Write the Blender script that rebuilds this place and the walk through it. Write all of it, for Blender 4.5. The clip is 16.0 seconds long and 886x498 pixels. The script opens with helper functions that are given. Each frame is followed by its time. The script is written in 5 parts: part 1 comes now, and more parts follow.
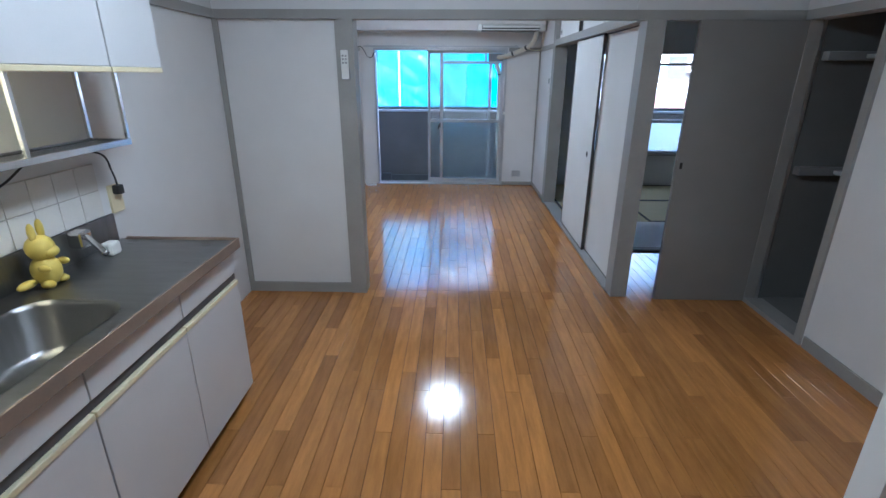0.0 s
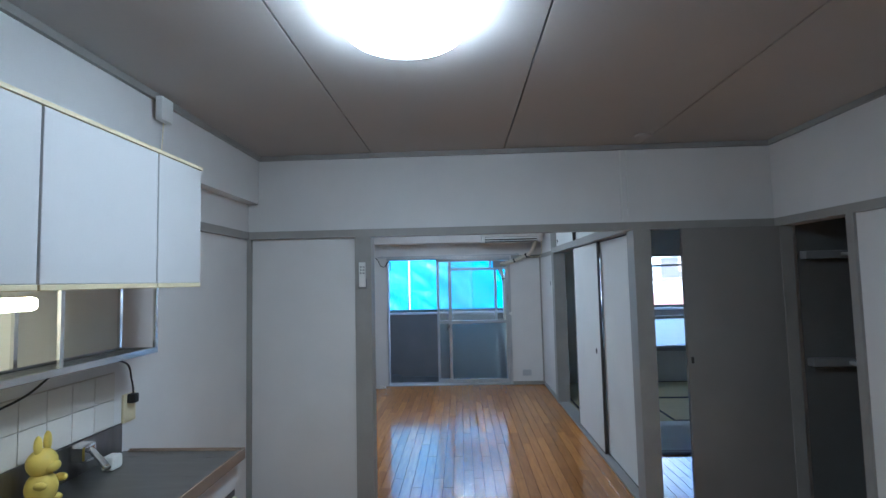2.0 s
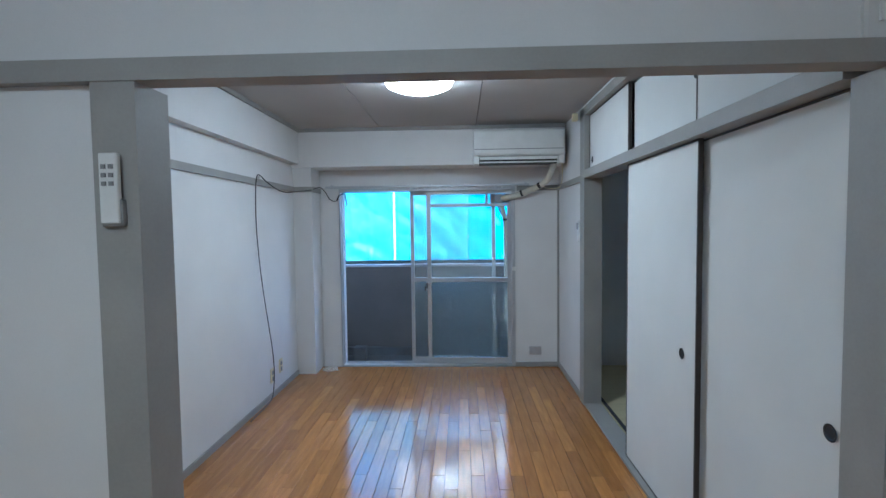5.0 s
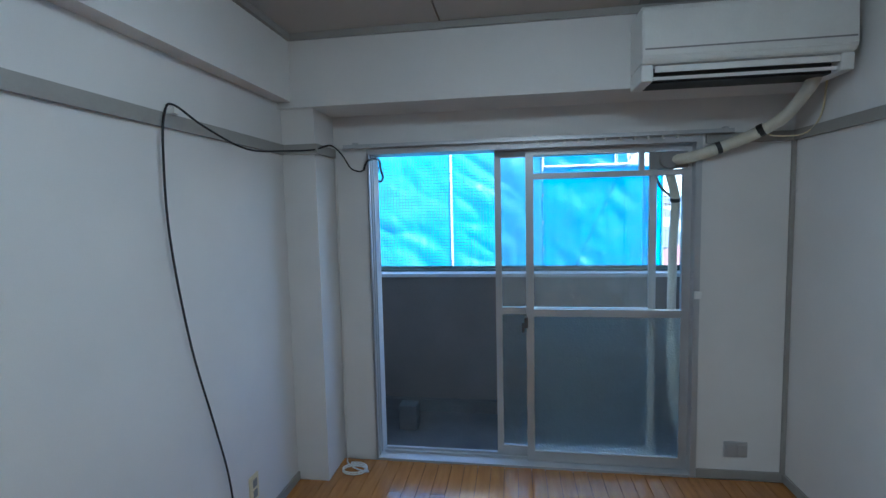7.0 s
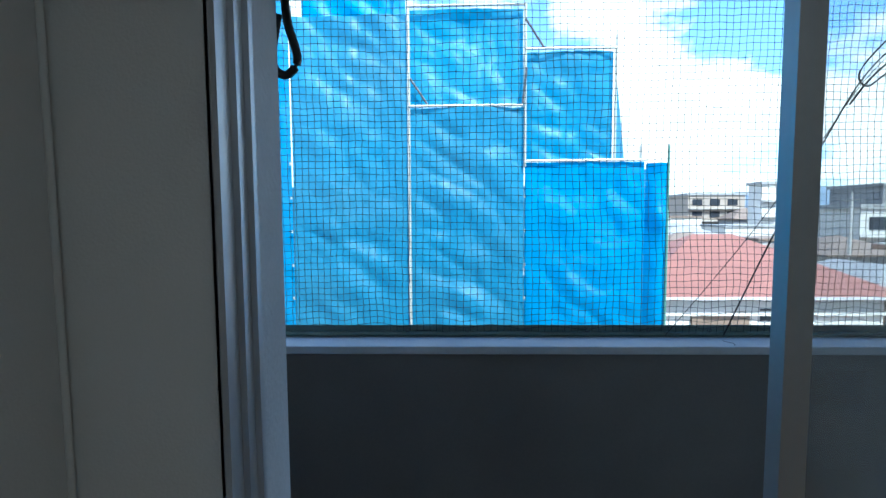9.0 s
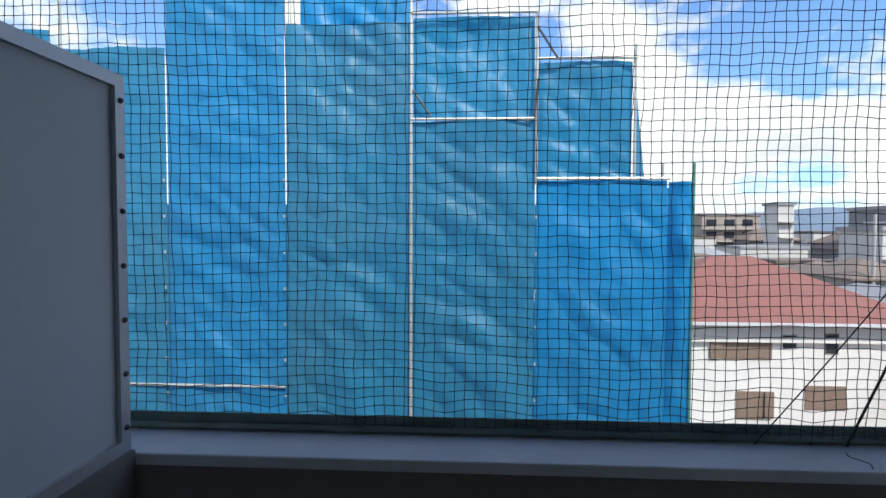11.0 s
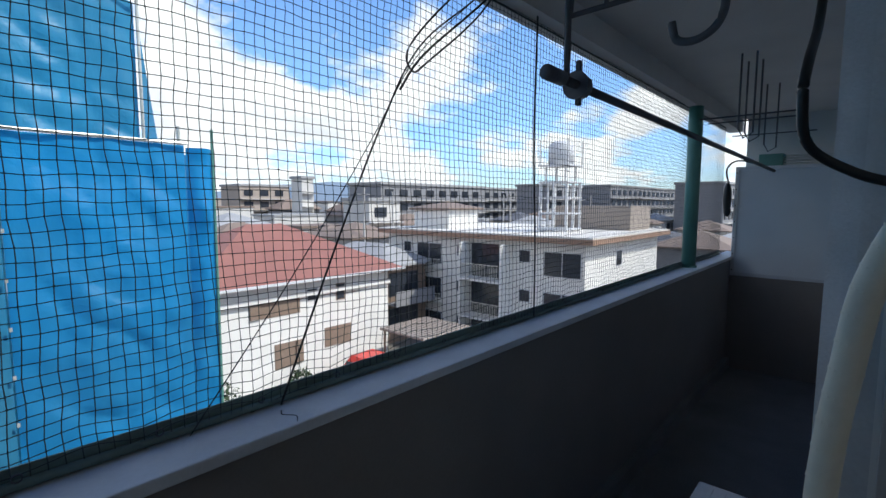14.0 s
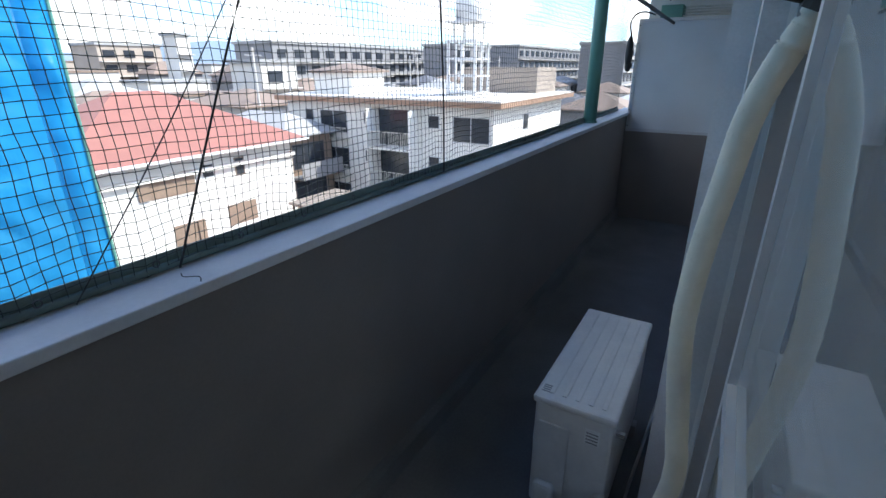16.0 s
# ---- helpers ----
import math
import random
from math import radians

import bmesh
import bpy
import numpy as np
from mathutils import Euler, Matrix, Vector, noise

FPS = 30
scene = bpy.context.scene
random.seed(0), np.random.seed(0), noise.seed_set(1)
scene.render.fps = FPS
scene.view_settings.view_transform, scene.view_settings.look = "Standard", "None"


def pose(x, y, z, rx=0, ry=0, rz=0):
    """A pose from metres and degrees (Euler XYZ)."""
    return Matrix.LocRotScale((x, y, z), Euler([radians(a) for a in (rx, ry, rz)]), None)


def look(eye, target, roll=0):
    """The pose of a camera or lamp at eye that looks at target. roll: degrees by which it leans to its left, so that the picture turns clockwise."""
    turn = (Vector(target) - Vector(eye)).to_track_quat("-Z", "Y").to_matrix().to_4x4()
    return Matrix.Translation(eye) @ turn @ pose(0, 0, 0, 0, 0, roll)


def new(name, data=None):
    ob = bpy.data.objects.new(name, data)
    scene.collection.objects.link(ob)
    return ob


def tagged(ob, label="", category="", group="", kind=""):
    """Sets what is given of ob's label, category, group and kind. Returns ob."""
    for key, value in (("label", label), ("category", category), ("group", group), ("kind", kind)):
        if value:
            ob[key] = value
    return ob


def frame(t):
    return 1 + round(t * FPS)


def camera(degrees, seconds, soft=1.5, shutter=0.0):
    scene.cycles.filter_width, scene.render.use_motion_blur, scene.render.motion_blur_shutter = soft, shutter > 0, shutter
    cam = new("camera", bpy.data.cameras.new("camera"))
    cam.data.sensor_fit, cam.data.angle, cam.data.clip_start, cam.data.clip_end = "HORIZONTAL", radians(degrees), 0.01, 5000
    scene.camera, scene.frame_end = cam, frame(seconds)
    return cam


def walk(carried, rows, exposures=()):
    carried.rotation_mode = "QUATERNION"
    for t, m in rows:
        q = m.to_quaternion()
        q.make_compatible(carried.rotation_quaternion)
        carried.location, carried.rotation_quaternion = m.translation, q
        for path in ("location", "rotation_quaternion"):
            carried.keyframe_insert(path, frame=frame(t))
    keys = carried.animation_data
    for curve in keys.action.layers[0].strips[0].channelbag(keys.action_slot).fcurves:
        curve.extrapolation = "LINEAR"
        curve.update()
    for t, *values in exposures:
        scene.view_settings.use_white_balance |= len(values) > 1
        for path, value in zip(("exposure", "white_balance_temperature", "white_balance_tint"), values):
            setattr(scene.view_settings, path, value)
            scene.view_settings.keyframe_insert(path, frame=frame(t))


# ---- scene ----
cam = camera(85.8, 16.0)
PATH = [
    (0, (0.157, -0.123, 1.489), (0.115, 1.755, 0.803), 0.3),
    (0.5, (0.157, -0.172, 1.509), (0.127, 1.788, 1.112), 0.4),
    (1, (0.149, -0.209, 1.515), (0.101, 1.79, 1.471), 0.1),
    (1.5, (0.144, -0.209, 1.508), (0.076, 1.788, 1.592), -0.7),
    (2, (0.141, -0.185, 1.497), (0.068, 1.81, 1.627), -1.3),
    (2.5, (0.141, -0.105, 1.491), (0.089, 1.891, 1.607), -1.6),
    (3, (0.137, 0.048, 1.482), (0.12, 2.045, 1.579), -1.7),
    (3.5, (0.202, 0.419, 1.462), (0.195, 2.418, 1.503), -1.4),
    (3.7, (0.219, 0.599, 1.459), (0.195, 2.599, 1.464), -1.0),
    (5.8, (0.337, 2.708, 1.446), (0.202, 4.7, 1.34), -1.0),
    (6, (0.262, 2.914, 1.457), (0.099, 4.904, 1.351), -0.9),
    (6.5, (0.052, 3.485, 1.493), (-0.197, 5.465, 1.365), -0.6),
    (7, (-0.111, 4.06, 1.476), (-0.408, 6.031, 1.312), -1.3),
    (7.5, (-0.186, 4.564, 1.436), (-0.667, 6.502, 1.306), -1.5),
    (8, (-0.561, 5.15, 1.491), (-0.732, 7.135, 1.323), -0.6),
    (8.5, (-0.659, 5.691, 1.428), (-0.794, 7.681, 1.279), -0.3),
    (9, (-0.660, 6.168, 1.438), (-0.712, 8.162, 1.294), -0.35),
    (9.2, (-0.668, 6.345, 1.448), (-0.724, 8.340, 1.320), -0.1),
    (11.3, (-0.552, 6.83, 1.493), (-0.648, 8.827, 1.430), 0.2),
    (11.5, (-0.53, 6.868, 1.493), (-0.548, 8.868, 1.436), -0.1),
    (12, (-0.387, 6.90, 1.499), (-0.018, 8.865, 1.451), 0.33),
    (12.5, (-0.33, 6.90, 1.497), (0.529, 8.706, 1.475), 1.1),
    (13, (-0.302, 6.875, 1.507), (0.865, 8.499, 1.509), 1.08),
    (13.5, (-0.278, 6.875, 1.506), (1.088, 8.336, 1.494), 0.89),
    (14, (-0.25, 6.895, 1.485), (1.243, 8.212, 1.295), 0.18),
    (14.5, (-0.22, 6.908, 1.435), (1.354, 8.076, 1.034), -0.62),
    (15, (-0.218, 6.908, 1.418), (1.393, 7.967, 0.884), -0.79),
    (15.5, (-0.221, 6.91, 1.421), (1.399, 7.905, 0.801), -0.76),
    (16, (-0.224, 6.909, 1.419), (1.384, 7.859, 0.703), -0.1),
]
EXPOSURES = [(0, 3.3, 5200, 6), (1, 3.05, 5150, 4), (2.5, 2.95, 5100, 2), (3.5, 3.2, 5150, 2), (6, 2.85, 5200, 0), (7, 2.5, 5200, -2), (8, 2.2, 5350, -6), (9, 1.2, 5500, -6), (9.2, 1.15, 5700, -2), (11.3, 0.2, 6400, 6), (14.4, 0.3, 6300, 6), (15.1, 1.0, 6350, 5), (16, 1.25, 6350, 5)]
walk(cam, [(t, look(eye, target, roll)) for t, eye, target, roll in PATH], EXPOSURES)

# ---- light ----
SUN_EL, SUN_AZ = radians(48), radians(152)      # azimuth clockwise from +y
world = bpy.data.worlds.new("world")
scene.world = world
world.use_nodes = True
wn, wl = world.node_tree.nodes, world.node_tree.links
wn.clear()
w_out = wn.new("ShaderNodeOutputWorld")
w_bg = wn.new("ShaderNodeBackground")
w_sky = wn.new("ShaderNodeTexSky")
w_sky.sky_type = 'NISHITA'
w_sky.sun_disc = False
w_sky.ozone_density = 2.5
w_sky.sun_elevation, w_sky.sun_rotation = SUN_EL, SUN_AZ
w_co = wn.new("ShaderNodeTexCoord")
w_sep = wn.new("ShaderNodeSeparateXYZ")
w_max = wn.new("ShaderNodeMath"); w_max.operation = 'MAXIMUM'; w_max.inputs[1].default_value = 0.0
w_add = wn.new("ShaderNodeMath"); w_add.operation = 'ADD'; w_add.inputs[1].default_value = 0.35
w_inv = wn.new("ShaderNodeMath"); w_inv.operation = 'DIVIDE'; w_inv.inputs[0].default_value = 1.0
w_scl = wn.new("ShaderNodeVectorMath"); w_scl.operation = 'SCALE'
w_noise = wn.new("ShaderNodeTexNoise")
w_noise.inputs["Scale"].default_value = 1.9
w_noise.inputs["Detail"].default_value = 9
w_noise.inputs["Roughness"].default_value = 0.56
w_ramp = wn.new("ShaderNodeValToRGB")
w_ramp.color_ramp.elements[0].position, w_ramp.color_ramp.elements[1].position = 0.50, 0.57
w_low = wn.new("ShaderNodeMapRange")                # thicker cloud towards the horizon
w_low.inputs["From Min"].default_value, w_low.inputs["From Max"].default_value = 0.05, 0.75
w_low.inputs["To Min"].default_value, w_low.inputs["To Max"].default_value = 0.09, -0.03
w_sum = wn.new("ShaderNodeMath"); w_sum.operation = 'ADD'
w_mix = wn.new("ShaderNodeMix"); w_mix.data_type = 'RGBA'
w_sh = wn.new("ShaderNodeTexNoise"); w_sh.inputs["Scale"].default_value = 4.0; w_sh.inputs["Detail"].default_value = 5
w_cr = wn.new("ShaderNodeValToRGB")
w_cr.color_ramp.elements[0].position, w_cr.color_ramp.elements[1].position = 0.3, 0.65
w_cr.color_ramp.elements[0].color, w_cr.color_ramp.elements[1].color = (5.6, 5.8, 6.2, 1), (8.2, 8.2, 8.2, 1)
wl.new(w_co.outputs["Generated"], w_sep.inputs[0])
wl.new(w_sep.outputs["Z"], w_max.inputs[0])
wl.new(w_max.outputs[0], w_add.inputs[0])
wl.new(w_add.outputs[0], w_inv.inputs[1])
wl.new(w_co.outputs["Generated"], w_scl.inputs[0])
wl.new(w_inv.outputs[0], w_scl.inputs["Scale"])
wl.new(w_scl.outputs[0], w_noise.inputs["Vector"])
wl.new(w_scl.outputs[0], w_sh.inputs["Vector"])
wl.new(w_sh.outputs["Fac"], w_cr.inputs[0])
wl.new(w_max.outputs[0], w_low.inputs["Value"])
wl.new(w_noise.outputs["Fac"], w_sum.inputs[0])
wl.new(w_low.outputs[0], w_sum.inputs[1])
wl.new(w_sum.outputs[0], w_ramp.inputs[0])
wl.new(w_ramp.outputs["Color"], w_mix.inputs["Factor"])
w_tone = wn.new("ShaderNodeMix"); w_tone.data_type = 'RGBA'; w_tone.blend_type = 'MULTIPLY'
w_tone.inputs["Factor"].default_value = 1.0
w_tone.inputs["B"].default_value = (1.15, 1.38, 1.75, 1)
wl.new(w_sky.outputs[0], w_tone.inputs["A"])
wl.new(w_tone.outputs["Result"], w_mix.inputs["A"])
wl.new(w_cr.outputs["Color"], w_mix.inputs["B"])
wl.new(w_mix.outputs["Result"], w_bg.inputs[0])
wl.new(w_bg.outputs[0], w_out.inputs[0])
w_bg.inputs[1].default_value = 0.135

sun = new("sun", bpy.data.lights.new("sun", 'SUN'))
sun.data.energy, sun.data.angle, sun.data.color = 3.6, radians(0.5), (1.0, 0.95, 0.87)
sx, sy, sz = math.sin(SUN_AZ) * math.cos(SUN_EL), math.cos(SUN_AZ) * math.cos(SUN_EL), math.sin(SUN_EL)
sun.matrix_world = look((sx * 50, sy * 50, sz * 50), (0, 0, 0))
LAMP_GLOW = 5.2


# ---- materials ----
def mat(name, col, rough=0.6, metal=0.0, vary=0.12, scale=6.0, fine=90.0, bump=0.15, spec=0.5, emit=0.0, trans=0.0, piece=0.0, stretch=(1, 1, 1), dirt=0.0):
    m = bpy.data.materials.new(name)
    m.use_nodes = True
    n, l = m.node_tree.nodes, m.node_tree.links
    b = n["Principled BSDF"]
    b.inputs["Roughness"].default_value = rough
    b.inputs["Metallic"].default_value = metal
    b.inputs["Specular IOR Level"].default_value = spec
    b.inputs["Transmission Weight"].default_value = trans
    co = n.new("ShaderNodeTexCoord")
    mp = n.new("ShaderNodeMapping")
    mp.inputs["Scale"].default_value = stretch
    l.new(co.outputs["Object"], mp.inputs[0])
    big, small = n.new("ShaderNodeTexNoise"), n.new("ShaderNodeTexNoise")
    big.inputs["Scale"].default_value, big.inputs["Detail"].default_value = scale, 5
    small.inputs["Scale"].default_value, small.inputs["Detail"].default_value = fine, 3
    vec = mp.outputs[0]
    if piece:
        oi = n.new("ShaderNodeObjectInfo")
        ad = n.new("ShaderNodeVectorMath"); ad.operation = 'ADD'
        mu = n.new("ShaderNodeMath"); mu.operation = 'MULTIPLY'; mu.inputs[1].default_value = 37.0
        l.new(oi.outputs["Random"], mu.inputs[0])
        l.new(mp.outputs[0], ad.inputs[0]); l.new(mu.outputs[0], ad.inputs[1])
        vec = ad.outputs[0]
    l.new(vec, big.inputs["Vector"]); l.new(vec, small.inputs["Vector"])
    mixf = n.new("ShaderNodeMath"); mixf.operation = 'MULTIPLY_ADD'
    mixf.inputs[1].default_value = 0.35
    l.new(small.outputs["Fac"], mixf.inputs[0]); l.new(big.outputs["Fac"], mixf.inputs[2])
    rng = n.new("ShaderNodeMapRange")
    rng.inputs["From Min"].default_value, rng.inputs["From Max"].default_value = 0.4, 0.95
    rng.inputs["To Min"].default_value, rng.inputs["To Max"].default_value = 1 - vary, 1 + vary
    l.new(mixf.outputs[0], rng.inputs[0])
    val = rng.outputs[0]
    if piece:
        pr = n.new("ShaderNodeMapRange")
        pr.inputs["To Min"].default_value, pr.inputs["To Max"].default_value = 1 - piece, 1 + piece
        l.new(oi.outputs["Random"], pr.inputs[0])
        pm = n.new("ShaderNodeMath"); pm.operation = 'MULTIPLY'
        l.new(pr.outputs[0], pm.inputs[0]); l.new(val, pm.inputs[1])
        val = pm.outputs[0]
    rgb = n.new("ShaderNodeMix"); rgb.data_type = 'RGBA'; rgb.blend_type = 'MULTIPLY'
    rgb.inputs["Factor"].default_value = 1.0
    rgb.inputs["A"].default_value = (*col, 1)
    l.new(val, rgb.inputs["B"])
    l.new(rgb.outputs["Result"], b.inputs["Base Color"])
    rr = n.new("ShaderNodeMapRange")
    rr.inputs["To Min"].default_value, rr.inputs["To Max"].default_value = max(rough * 0.8, 0.01), min(rough * 1.2, 1)
    l.new(big.outputs["Fac"], rr.inputs[0]); l.new(rr.outputs[0], b.inputs["Roughness"])
    if bump:
        bp = n.new("ShaderNodeBump")
        bp.inputs["Strength"].default_value, bp.inputs["Distance"].default_value = bump, 0.004
        l.new(mixf.outputs[0], bp.inputs["Height"]); l.new(bp.outputs[0], b.inputs["Normal"])
    if emit:
        b.inputs["Emission Color"].default_value = (*col, 1)
        b.inputs["Emission Strength"].default_value = emit
    return m


M_WALL = mat("wallpaper", (0.71, 0.70, 0.69), 0.85, vary=0.05, scale=2.5, fine=260, bump=0.35, spec=0.2)
M_CEIL = mat("ceiling_board", (0.48, 0.455, 0.43), 0.9, vary=0.05, scale=1.5, fine=200, bump=0.2, spec=0.2)
M_TRIM = mat("trim_paint", (0.32, 0.31, 0.29), 0.55, vary=0.10, scale=5, fine=120, bump=0.1)
M_DARKTRIM = mat("dark_edge_wood", (0.045, 0.035, 0.03), 0.5, vary=0.2, scale=8)
M_FUSUMA = mat("sliding_panel_paper", (0.72, 0.72, 0.70), 0.8, vary=0.04, scale=3, fine=300, bump=0.2, spec=0.2)
M_GREYDOOR = mat("grey_door_paint", (0.23, 0.22, 0.21), 0.45, vary=0.07, scale=3, fine=150, bump=0.1)
M_PLANK = mat("oak_plank", (0.43, 0.185, 0.048), 0.12, vary=0.22, scale=7, fine=60, bump=0.03, piece=0.25, stretch=(6, 0.7, 6), spec=0.75)
M_JOINT = mat("floor_joint", (0.07, 0.03, 0.012), 0.7, vary=0.2)
M_TATAMI = mat("tatami_straw", (0.50, 0.44, 0.27), 0.75, vary=0.10, scale=3, fine=300, bump=0.3, stretch=(1, 8, 1))
M_TBORDER = mat("tatami_border", (0.02, 0.022, 0.03), 0.7, vary=0.2, fine=300)
M_STEEL = mat("worn_steel", (0.24, 0.235, 0.23), 0.30, 0.9, vary=0.15, scale=6, fine=200, bump=0.08, stretch=(1, 6, 1))
M_CHROME = mat("chrome", (0.75, 0.75, 0.76), 0.14, 1.0, vary=0.05, bump=0.02)
M_ALU = mat("aluminium", (0.50, 0.51, 0.53), 0.42, 0.45, vary=0.08, scale=5, bump=0.05)
M_LAMI = mat("white_laminate", (0.60, 0.60, 0.60), 0.4, vary=0.04, scale=3, fine=150, bump=0.05)
M_CREAM = mat("yellowed_plastic_strip", (0.72, 0.64, 0.42), 0.45, vary=0.08, scale=6)
M_TILE = mat("glazed_tile", (0.72, 0.69, 0.64), 0.2, vary=0.06, scale=4, bump=0.03, piece=0.05)
M_GROUT = mat("grout", (0.50, 0.46, 0.40), 0.9, vary=0.15)
M_WHITE = mat("white_plastic", (0.74, 0.74, 0.72), 0.4, vary=0.05, scale=8, bump=0.05)
M_GREYPL = mat("grey_plastic", (0.25, 0.25, 0.25), 0.5, vary=0.08)
M_BLACK = mat("black_rubber", (0.012, 0.012, 0.013), 0.5, vary=0.2)
M_IVORY = mat("ivory_pipe_tape", (0.60, 0.57, 0.48), 0.55, vary=0.10, scale=9, fine=50, bump=0.3)
M_CONC = mat("balcony_concrete", (0.15, 0.15, 0.15), 0.85, vary=0.28, scale=3, fine=70, bump=0.4)
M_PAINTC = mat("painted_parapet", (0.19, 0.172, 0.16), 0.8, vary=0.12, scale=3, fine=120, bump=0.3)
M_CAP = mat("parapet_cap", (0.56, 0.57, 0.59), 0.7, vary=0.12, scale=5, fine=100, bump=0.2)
M_STUCCO = mat("stippled_stucco", (0.56, 0.56, 0.57), 0.9, vary=0.15, scale=5, fine=120, bump=0.9)
M_SOFFIT = mat("balcony_soffit_paint", (0.62, 0.60, 0.56), 0.85, vary=0.08, scale=3, fine=100, bump=0.3)
M_PARTN = mat("grey_partition_board", (0.54, 0.56, 0.58), 0.7, vary=0.06, scale=3)
M_GREEN = mat("green_paint", (0.10, 0.25, 0.21), 0.45, vary=0.12, scale=6)
M_RAIL = mat("dark_green_rail", (0.13, 0.18, 0.16), 0.6, vary=0.3, scale=9)
M_RUST = mat("worn_dark_steel", (0.10, 0.10, 0.11), 0.55, 0.3, vary=0.25, scale=14)
M_NET = mat("net_cord", (0.028, 0.042, 0.04), 0.7, vary=0.2)
M_YELLOW = mat("yellow_vinyl", (0.72, 0.56, 0.12), 0.5, vary=0.06, scale=9)
M_ORANGE = mat("orange_paint", (0.65, 0.16, 0.03), 0.5, vary=0.05)
M_UNIT = mat("weathered_unit_casing", (0.66, 0.65, 0.62), 0.6, vary=0.10, scale=9, fine=60, bump=0.1)
M_LAMP = mat("lamp_diffuser", (0.93, 0.97, 1.0), 0.5, emit=LAMP_GLOW, bump=0)
M_TUBE = mat("warm_tube", (1.0, 0.86, 0.55), 0.5, emit=2.2, bump=0)
# shade inside the closet and high storage is put into this dark grey
M_INNER_SHADE = mat("shade_grey_board", (0.16, 0.16, 0.155), 0.7, vary=0.08)
M_SCAFF = mat("scaffold_tube", (0.55, 0.55, 0.50), 0.45, 0.5, vary=0.2)
M_ROOFRED = mat("red_roof_sheet", (0.25, 0.105, 0.08), 0.6, vary=0.12, scale=1.2, fine=12, bump=0.2)
M_PLASTER = mat("white_plaster", (0.72, 0.70, 0.66), 0.85, vary=0.08, scale=0.8, fine=25, bump=0.2)
M_BLOCK = mat("block_render", (0.52, 0.51, 0.49), 0.85, vary=0.10, scale=0.5, fine=12, bump=0.2)
M_ROOFSLAB = mat("roof_slab", (0.60, 0.57, 0.52), 0.9, vary=0.14, scale=0.5, fine=8)
M_BROWNEDGE = mat("slab_edge_brown", (0.30, 0.19, 0.13), 0.8, vary=0.12)
M_WINDARK = mat("dark_window_glass", (0.03, 0.035, 0.045), 0.12, vary=0.2, bump=0)
M_SHUTTER = mat("brown_shutter", (0.22, 0.16, 0.12), 0.6, vary=0.15)
M_GROUND = mat("town_ground", (0.14, 0.13, 0.115), 0.95, vary=0.35, scale=0.08, fine=1.5)
M_CARRED = mat("red_car_paint", (0.55, 0.02, 0.015), 0.25, vary=0.05, bump=0)
M_HEDGE = mat("dark_foliage", (0.045, 0.07, 0.03), 0.8, vary=0.5, scale=6)
# distance haze is mixed into the hills' blue-grey base colour
M_HILL = mat("hill_haze_tint", (0.16, 0.21, 0.27), 1.0, vary=0.12, scale=0.012, fine=0.2, bump=0)
M_CITY = [mat("town_wall_a", (0.42, 0.40, 0.38), 0.9, vary=0.1, scale=0.3, fine=3, bump=0), mat("town_wall_b", (0.22, 0.22, 0.23), 0.9, vary=0.1, scale=0.3, fine=3, bump=0),
          mat("town_wall_c", (0.55, 0.53, 0.50), 0.9, vary=0.1, scale=0.3, fine=3, bump=0), mat("town_wall_d", (0.33, 0.28, 0.24), 0.9, vary=0.1, scale=0.3, fine=3, bump=0)]
M_CROOF = [mat("town_roof_a", (0.10, 0.10, 0.11), 0.7, vary=0.15, scale=0.5, bump=0), mat("town_roof_b", (0.20, 0.15, 0.12), 0.8, vary=0.15, scale=0.5, bump=0), mat("town_roof_c", (0.30, 0.30, 0.30), 0.8, vary=0.15, scale=0.5, bump=0)]


def glass(name, rough, tint):
    m = bpy.data.materials.new(name)
    m.use_nodes = True
    n, l = m.node_tree.nodes, m.node_tree.links
    b = n["Principled BSDF"]
    b.inputs["Base Color"].default_value = (*tint, 1)
    b.inputs["Transmission Weight"].default_value = 1.0
    b.inputs["Roughness"].default_value = rough
    b.inputs["IOR"].default_value = 1.45 if rough == 0 else 1.3
    if rough:
        v = n.new("ShaderNodeTexVoronoi"); v.inputs["Scale"].default_value = 70
        bp = n.new("ShaderNodeBump"); bp.inputs["Strength"].default_value = 0.6; bp.inputs["Distance"].default_value = 0.003
        l.new(v.outputs["Distance"], bp.inputs["Height"]); l.new(bp.outputs[0], b.inputs["Normal"])
    return m


M_GLASS = glass("clear_glass", 0.0, (0.95, 0.98, 0.98))
M_DUSTY = glass("dusty_clear_glass", 0.0, (0.93, 0.97, 0.97))
dn = M_DUSTY.node_tree
d_mix, d_dif = dn.nodes.new("ShaderNodeMixShader"), dn.nodes.new("ShaderNodeBsdfDiffuse")
d_mix.inputs[0].default_value = 0.16
d_dif.inputs[0].default_value = (0.55, 0.56, 0.56, 1)
dn.links.new(dn.nodes["Principled BSDF"].outputs[0], d_mix.inputs[1])
dn.links.new(d_dif.outputs[0], d_mix.inputs[2])
dn.links.new(d_mix.outputs[0], dn.nodes["Material Output"].inputs[0])
M_FROST = glass("patterned_glass", 0.35, (0.82, 0.90, 0.92))


